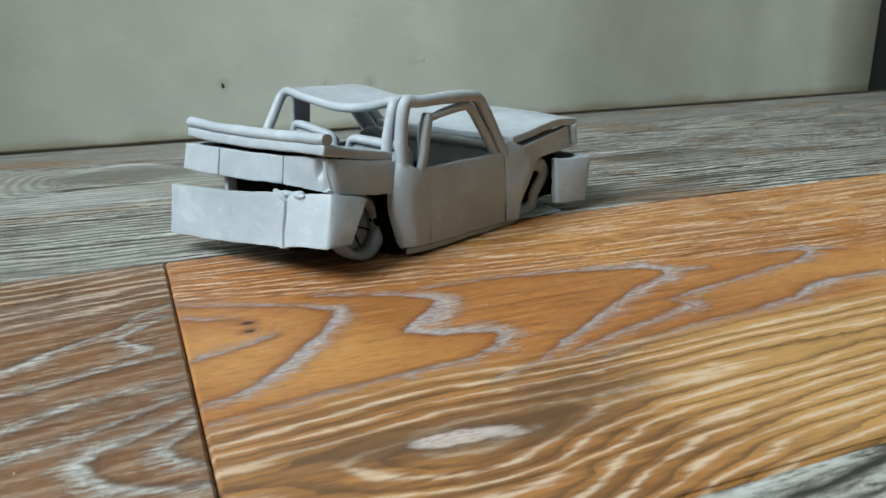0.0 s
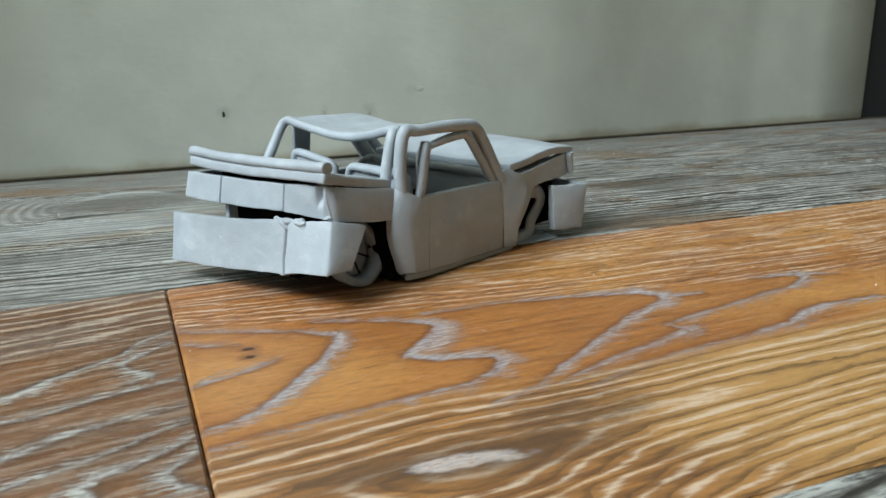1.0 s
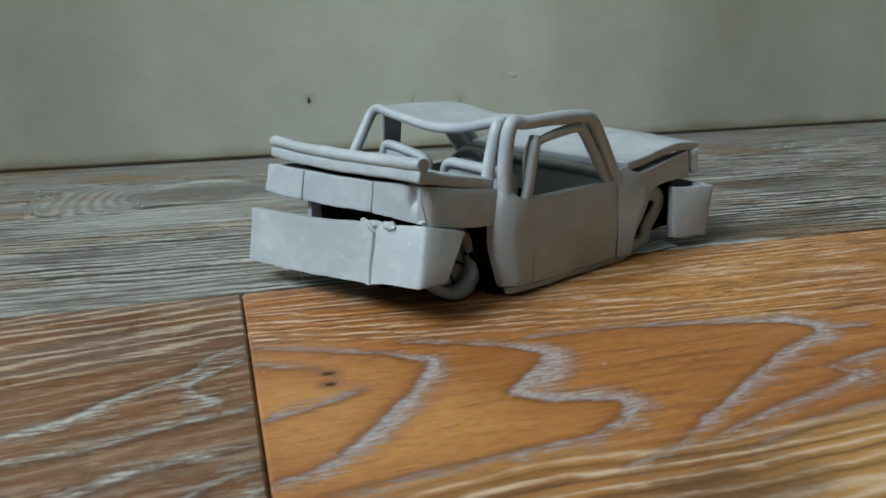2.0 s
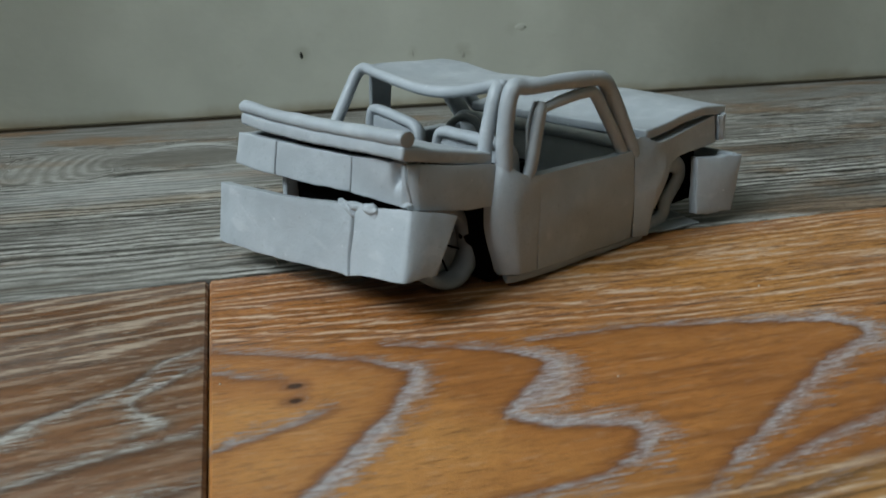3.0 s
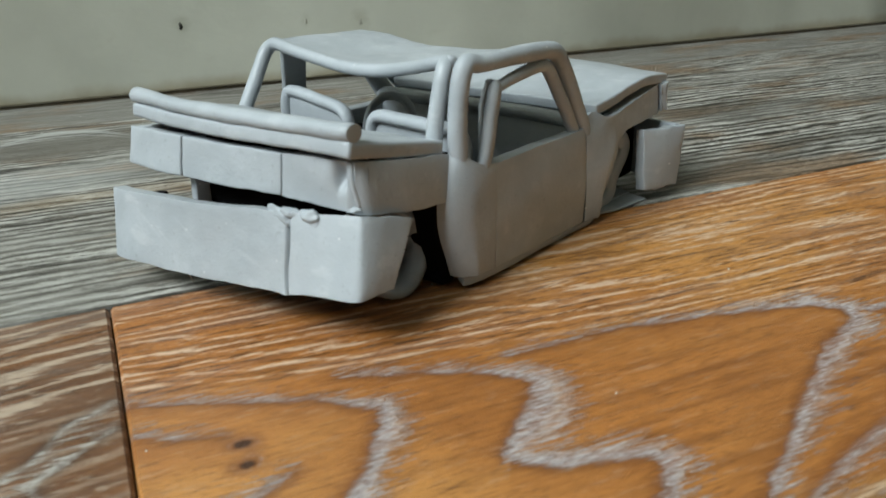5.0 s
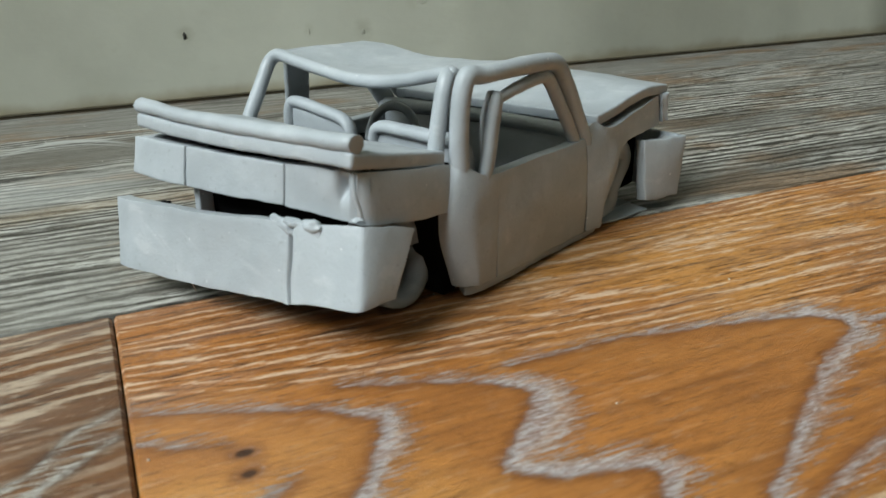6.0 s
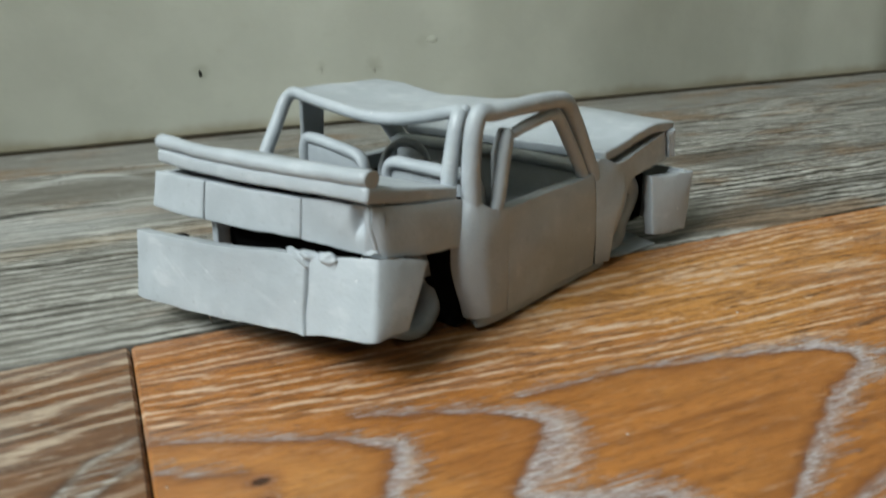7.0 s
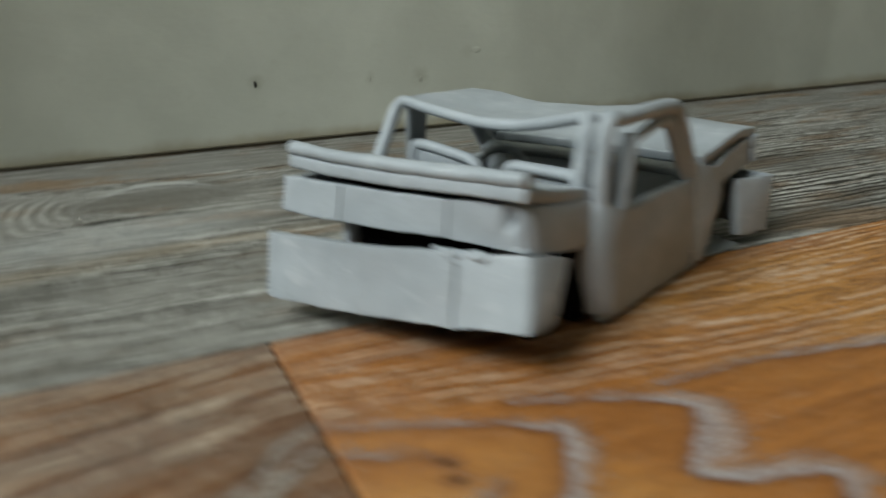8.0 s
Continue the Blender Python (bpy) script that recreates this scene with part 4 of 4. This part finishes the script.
clay("clay_flap", sheet([[(100.6, -35.2, 1.0), (104, -24, 1.0)], [(110, -38.0, 0.9), (112, -26, 1.3)], [(121.5, -39.4, 0.6), (122.5, -29.5, 1.2)]], 0.5, (0, 0, -1), amp=0.25), "thin pressed flap of clay on the floor", 0.1)

# ---- floor ----
floor = part("floor", box(WEST, EAST, SOUTH, WALL_Y + 0.1, -0.03, -0.0028), GAP, None, "wood-look laminate floor of mixed orange and grey planks", False)
tagged(floor, category="floor", kind="structure")


def lime_field(px, py, veins):
    """For points in mm: how near the closest vein is, and on which side of it the point lies (-1 heartwood, 1 outside)."""
    near, side = np.full(px.shape, 1e3), np.zeros(px.shape)
    for run in veins:
        for (x0, y0, w0), (x1, y1, w1) in zip(run, run[1:]):
            dx, dy = x1 - x0, y1 - y0
            size = math.hypot(dx, dy)
            t = np.clip(((px - x0) * dx + (py - y0) * dy) / size ** 2, 0, 1)
            off = (dx * (py - y0) - dy * (px - x0)) / size
            d = np.hypot(px - x0 - t * dx, py - y0 - t * dy) - (w0 + (w1 - w0) * t)
            side = np.where(d < near, np.clip(off / 1.5, -1, 1), side)
            near = np.minimum(near, d)
    return near, side


def plank(x0, x1, y0, y1, material, label="", skew=0.0, veins=(), fine=()):
    """A laminate board with softened long edges; skew tilts its ends; veins: lime in its grain, laid into a fine mesh between the two x of fine."""
    g, e = 0.0002, 0.0008
    prof = [(y0 + g, -0.008), (y0 + g, -e), (y0 + g + e * 0.8, 0), (y1 - g - e * 0.8, 0), (y1 - g, -e), (y1 - g, -0.008)]
    cuts = [(x0 + g, -e), (x0 + g + e * 0.8, 0), (x1 - g - e * 0.8, 0), (x1 - g, -e)]
    if veins:
        rows = int((y1 - y0) / 0.0007)
        prof[3:3] = [(y0 + (y1 - y0) * k / rows, 0) for k in range(1, rows)]
        cols = int((fine[1] - fine[0]) / 0.0008)
        cuts[2:2] = [(fine[0] + (fine[1] - fine[0]) * k / cols, 0) for k in range(cols + 1)]
    m = len(prof)
    verts = [(x + skew * y, y, min(z, d) if z > -0.005 else z) for x, d in cuts for y, z in prof]
    faces = [(i * m + j, (i + 1) * m + j, (i + 1) * m + j + 1, i * m + j + 1) for i in range(len(cuts) - 1) for j in range(m - 1)]
    faces += [tuple(range(m)), tuple(range((len(cuts) - 1) * m, len(cuts) * m))[::-1]]
    me = bpy.data.meshes.new("plank")
    me.from_pydata(verts, [], faces)
    me.materials.append(material)
    if veins:
        at = np.array(verts)
        near, side = lime_field(at[:, 0] / MM, at[:, 1] / MM, veins)
        me.attributes.new("lime", "FLOAT", "POINT").data.foreach_set("value", (FAR - np.clip(near * MM, -FAR, FAR)).astype(np.float32))
        me.attributes.new("side", "FLOAT", "POINT").data.foreach_set("value", side.astype(np.float32))
    ob = new("plank", me)
    ob.parent = floor
    return tagged(ob, label)


# limed rings of the orange plank, as (x, y, half width) in mm, the heartwood to the right hand
TONGUE = ((2, -43, 0.5), (18, -49, 0.6), (33, -55.5, 0.7), (44, -62.5, 1.9), (41.8, -70, 2.6), (37, -77, 2.2), (31.5, -84.5, 2.2), (25.5, -92, 2.4), (19, -98, 2.0), (12, -102, 1.0), (4, -104, 0.7))
TWIG = ((4.5, -80.5, 0.8), (12, -78, 1.0), (19, -75.4, 0.9), (25, -72.3, 0.5))
HAIRLINE = ((1.6, -52, 0.3), (10, -56.5, 0.4), (17, -59.3, 0.4))
BOLT = ((39, -50.5, 0.6), (52.5, -55, 0.9), (66, -61.5, 1.5), (72.5, -66.5, 3.0), (69.5, -74.5, 4.3), (63, -80.3, 3.9), (56, -83.6, 1.6), (63, -87.0, 2.3), (70, -89.2, 2.1), (76.5, -91.3, 2.5), (79, -95.5, 2.6), (73, -101.5, 1.7), (64, -105, 0.9), (46, -106.3, 0.6), (20, -109, 0.6), (6, -111.5, 0.6))
FORK = ((70, -57.4, 0.4), (96, -57.8, 0.6), (121, -62.5, 0.9), (138, -66, 2.4), (144, -71.5, 2.6), (141, -77.5, 2.3), (127, -82.5, 1.9), (115.5, -89.5, 1.9), (106, -95.2, 1.7), (98, -100.3, 1.7), (89.5, -105, 1.1), (78, -112, 0.7), (65, -116, 0.6))
FORK_TIP = ((143, -72.5, 2.0), (155, -74.8, 0.5))
HOOK = ((197.5, -71, 1.6), (195.5, -77.5, 1.8), (187, -81.5, 0.9), (168, -84.8, 0.6), (143, -89.6, 0.7), (129, -93, 1.2), (133.5, -98.5, 1.9), (123, -101.2, 1.3), (109, -104.6, 1.3), (95, -108.6, 1.1), (84, -113, 0.7))
HOOK_TIP = ((180, -70, 0.5), (197, -72, 1.8), (207, -77.6, 0.5))
RUN = ((201, -99.5, 0.9), (181.5, -99, 1.4), (171, -101, 2.0), (160, -106, 1.5), (146.5, -107.4, 0.8), (127, -109, 0.6), (109, -111, 0.6), (89, -117, 0.6))
# and of the brown plank beside it
LOOP = ((5, -102, 0.6), (-1.3, -107.6, 0.8), (-8.4, -111.2, 1.0), (-14.5, -112, 1.9), (-18.2, -116.6, 2.3), (-15.5, -123.5, 2.0), (-10, -127.5, 1.2), (-2, -130.5, 0.9), (5, -132, 0.9))
LOOP_HEART = ((4, -109, 0.9), (0, -113.8, 1.0), (-4, -117.4, 1.6), (-0.7, -122.6, 1.5), (4.5, -125.4, 1.0))
SPEAR = ((0.5, -41, 0.7), (-7, -45.7, 0.9), (-12.2, -53.8, 0.9), (-19.8, -58.4, 0.8), (-27, -62.5, 1.0), (-29.5, -66.5, 2.2), (-36, -70, 1.6), (-50, -74, 0.8))
SPEAR_HEART = ((0.2, -49.3, 0.8), (-7, -54.4, 1.2), (-12.3, -59, 0.8), (-10, -65, 1.6), (-5.6, -69.6, 1.5), (-9.5, -72, 0.6))
RIPPLE = ((-50, -84, 0.8), (-28, -81.5, 0.9), (-12.7, -76.6, 0.7), (1, -74.5, 0.5))
RIPPLE_LOW = ((-44, -103, 0.7), (-30, -98, 1.2), (-21, -93, 1.4), (-12, -91, 0.9), (1, -90, 0.6))
RIPPLE_END = ((-50, -116, 0.8), (-30, -110, 0.9), (-16.5, -105.6, 0.9), (-8.6, -102, 0.8), (2, -96.5, 0.5))
W = 0.165
SEAM = 0.205
plank(0.0, 1.2, -W, 0.0, ORANGE, "orange-brown limed oak plank", -0.042,
      (TONGUE, TWIG, HAIRLINE, BOLT, FORK, FORK_TIP, HOOK, HOOK_TIP, RUN), (0.002, 0.225))
plank(-1.2, 0.0, -W, 0.0, BROWN, "greyish brown limed oak plank", -0.042,
      (LOOP[::-1], LOOP_HEART[::-1], SPEAR, SPEAR_HEART[::-1], RIPPLE, RIPPLE_LOW, RIPPLE_END), (-0.060, -0.002))
plank(1.2, EAST, -W, 0.0, BROWN)
plank(-0.62, 0.72, 0.0, SEAM, GREY, "weathered grey oak plank")
plank(WEST, -0.62, 0.0, SEAM, BROWN)
plank(0.72, EAST, 0.0, SEAM, DARK)
plank(WEST, 0.9, SEAM, WALL_Y + 0.05, PALE, "pale brownish grey oak plank")
plank(0.9, EAST, SEAM, WALL_Y + 0.05, GREY)
plank(-0.4, 0.8, -2 * W, -W, DARK, "dark grey limed oak plank")
plank(WEST, -0.4, -2 * W, -W, ORANGE)
plank(0.8, EAST, -2 * W, -W, BROWN)
for k in range(2, 27):
    cut = WEST + 0.5 + (k * 0.47) % 1.2
    mats = (BROWN, GREY, ORANGE, DARK)
    plank(WEST, cut, max(SOUTH, -(k + 1) * W), -k * W, mats[k % 4])
    plank(cut, EAST, max(SOUTH, -(k + 1) * W), -k * W, mats[(k + 2) % 4])

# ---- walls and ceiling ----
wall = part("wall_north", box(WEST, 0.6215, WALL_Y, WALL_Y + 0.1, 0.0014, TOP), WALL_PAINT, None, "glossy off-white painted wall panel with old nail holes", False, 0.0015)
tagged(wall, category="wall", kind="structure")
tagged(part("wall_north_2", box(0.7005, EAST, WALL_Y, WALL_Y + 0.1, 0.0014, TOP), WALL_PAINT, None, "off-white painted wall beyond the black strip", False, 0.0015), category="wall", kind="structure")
tagged(part("trim", box(0.6217, 0.7002, WALL_Y + 0.003, WALL_Y + 0.09, 0.0, TOP), BLACK, None, "black rubber strip between two wall panels", False), category="trim", kind="structure")
tagged(part("baseboard", box(WEST, EAST, WALL_Y + 0.0012, WALL_Y + 0.095, 0.0, 0.0012), SEAL, None, "dusty brown gap under the wall panel", False), category="trim", kind="structure")
bm = box(WEST - 0.1, WEST, SOUTH, WALL_Y + 0.1, 0, WIN_Z0)
box(WEST - 0.1, WEST, SOUTH, WALL_Y + 0.1, WIN_Z1, TOP, bm)
box(WEST - 0.1, WEST, SOUTH, WIN_Y0, WIN_Z0, WIN_Z1, bm)
box(WEST - 0.1, WEST, WIN_Y1, WALL_Y + 0.1, WIN_Z0, WIN_Z1, bm)
tagged(part("wall_west", bm, ROOM_PAINT, None, "plain painted wall with a window opening", False), category="wall", kind="structure")
tagged(part("wall_east", box(EAST, EAST + 0.1, SOUTH, WALL_Y + 0.1, 0, TOP), ROOM_PAINT, None, "plain painted wall of the room", False), category="wall", kind="structure")
tagged(part("wall_south", box(WEST - 0.1, EAST + 0.1, SOUTH - 0.1, SOUTH, 0, TOP), ROOM_PAINT, None, "plain painted wall behind the viewer", False), category="wall", kind="structure")
tagged(part("ceiling", box(WEST - 0.1, EAST + 0.1, SOUTH - 0.1, WALL_Y + 0.1, TOP, TOP + 0.1), ROOM_PAINT, None, "plain pale ceiling of the room", False), category="ceiling", kind="structure")


# ---- small marks on the wall ----
def mark(name, x, z, rx, rz, depth, material, label, seed):
    bm = bmesh.new()
    bmesh.ops.create_icosphere(bm, subdivisions=3, radius=1)
    for v in bm.verts:
        k = 1 + 0.35 * noise.noise(v.co * 1.7 + Vector((seed, 0, 0)))
        v.co = Vector((x + v.co.x * rx * k, WALL_Y + v.co.y * depth, z + v.co.z * rz * k))
    return part(name, bm, material, wall, label)


mark("nail_hole", 0.0452, 0.0349, 0.0009, 0.0019, 0.0004, RUST, "dark rusty nail hole", 1)
mark("nail_hole", 0.1124, 0.0331, 0.0005, 0.0017, 0.0003, SMUDGE, "faint filled nail hole", 2)
mark("nail_hole", 0.1442, 0.0308, 0.0013, 0.0016, 0.0002, SMUDGE, "faint filled nail hole", 3)
mark("dent", 0.1819, 0.0463, 0.0034, 0.0018, 0.00015, WALL_PAINT, "small raised paint blister", 4)


# ---- dust on the floor ----
rng = random.Random(5)
bm = bmesh.new()
spots = [(-0.0245, 0.1949), (0.3495, 0.1888), (0.20, 0.06)] + [(rng.uniform(-0.1, 0.4), rng.uniform(-0.14, 0.24)) for _ in range(46)]
for x, y in spots:
    r = rng.uniform(0.00025, 0.0007) * (1.0 if y > 0.02 else 0.5)
    m = Matrix.Translation((x, y, r * 0.6)) @ Euler((rng.random() * 6, rng.random() * 6, rng.random() * 6)).to_matrix().to_4x4() @ Matrix.Diagonal((r, r * rng.uniform(0.5, 1), r * rng.uniform(0.4, 0.8), 1))
    bmesh.ops.create_icosphere(bm, subdivisions=1, radius=1.0, matrix=m)
tagged(part("floor_dust", bm, paint_material("pale_dust", (0.62, 0.60, 0.56), 0.9), None, "pale specks of dust lying on the floor", False), category="dust", kind="stuff")

fibre = part("fibre", tube([(18.9, 4.3, 0.12), (18.7, 2.4, 1.0), (18.3, 0.0, 2.9), (17.9, -2.5, 4.9), (17.5, -4.6, 6.4)], 0.09, n=6, per=5, amp=0.1), paint_material("pale_fibre", (0.55, 0.50, 0.44), 0.6), None, "thin pale fibre caught under the clay bumper")
tagged(fibre, category="fibre")
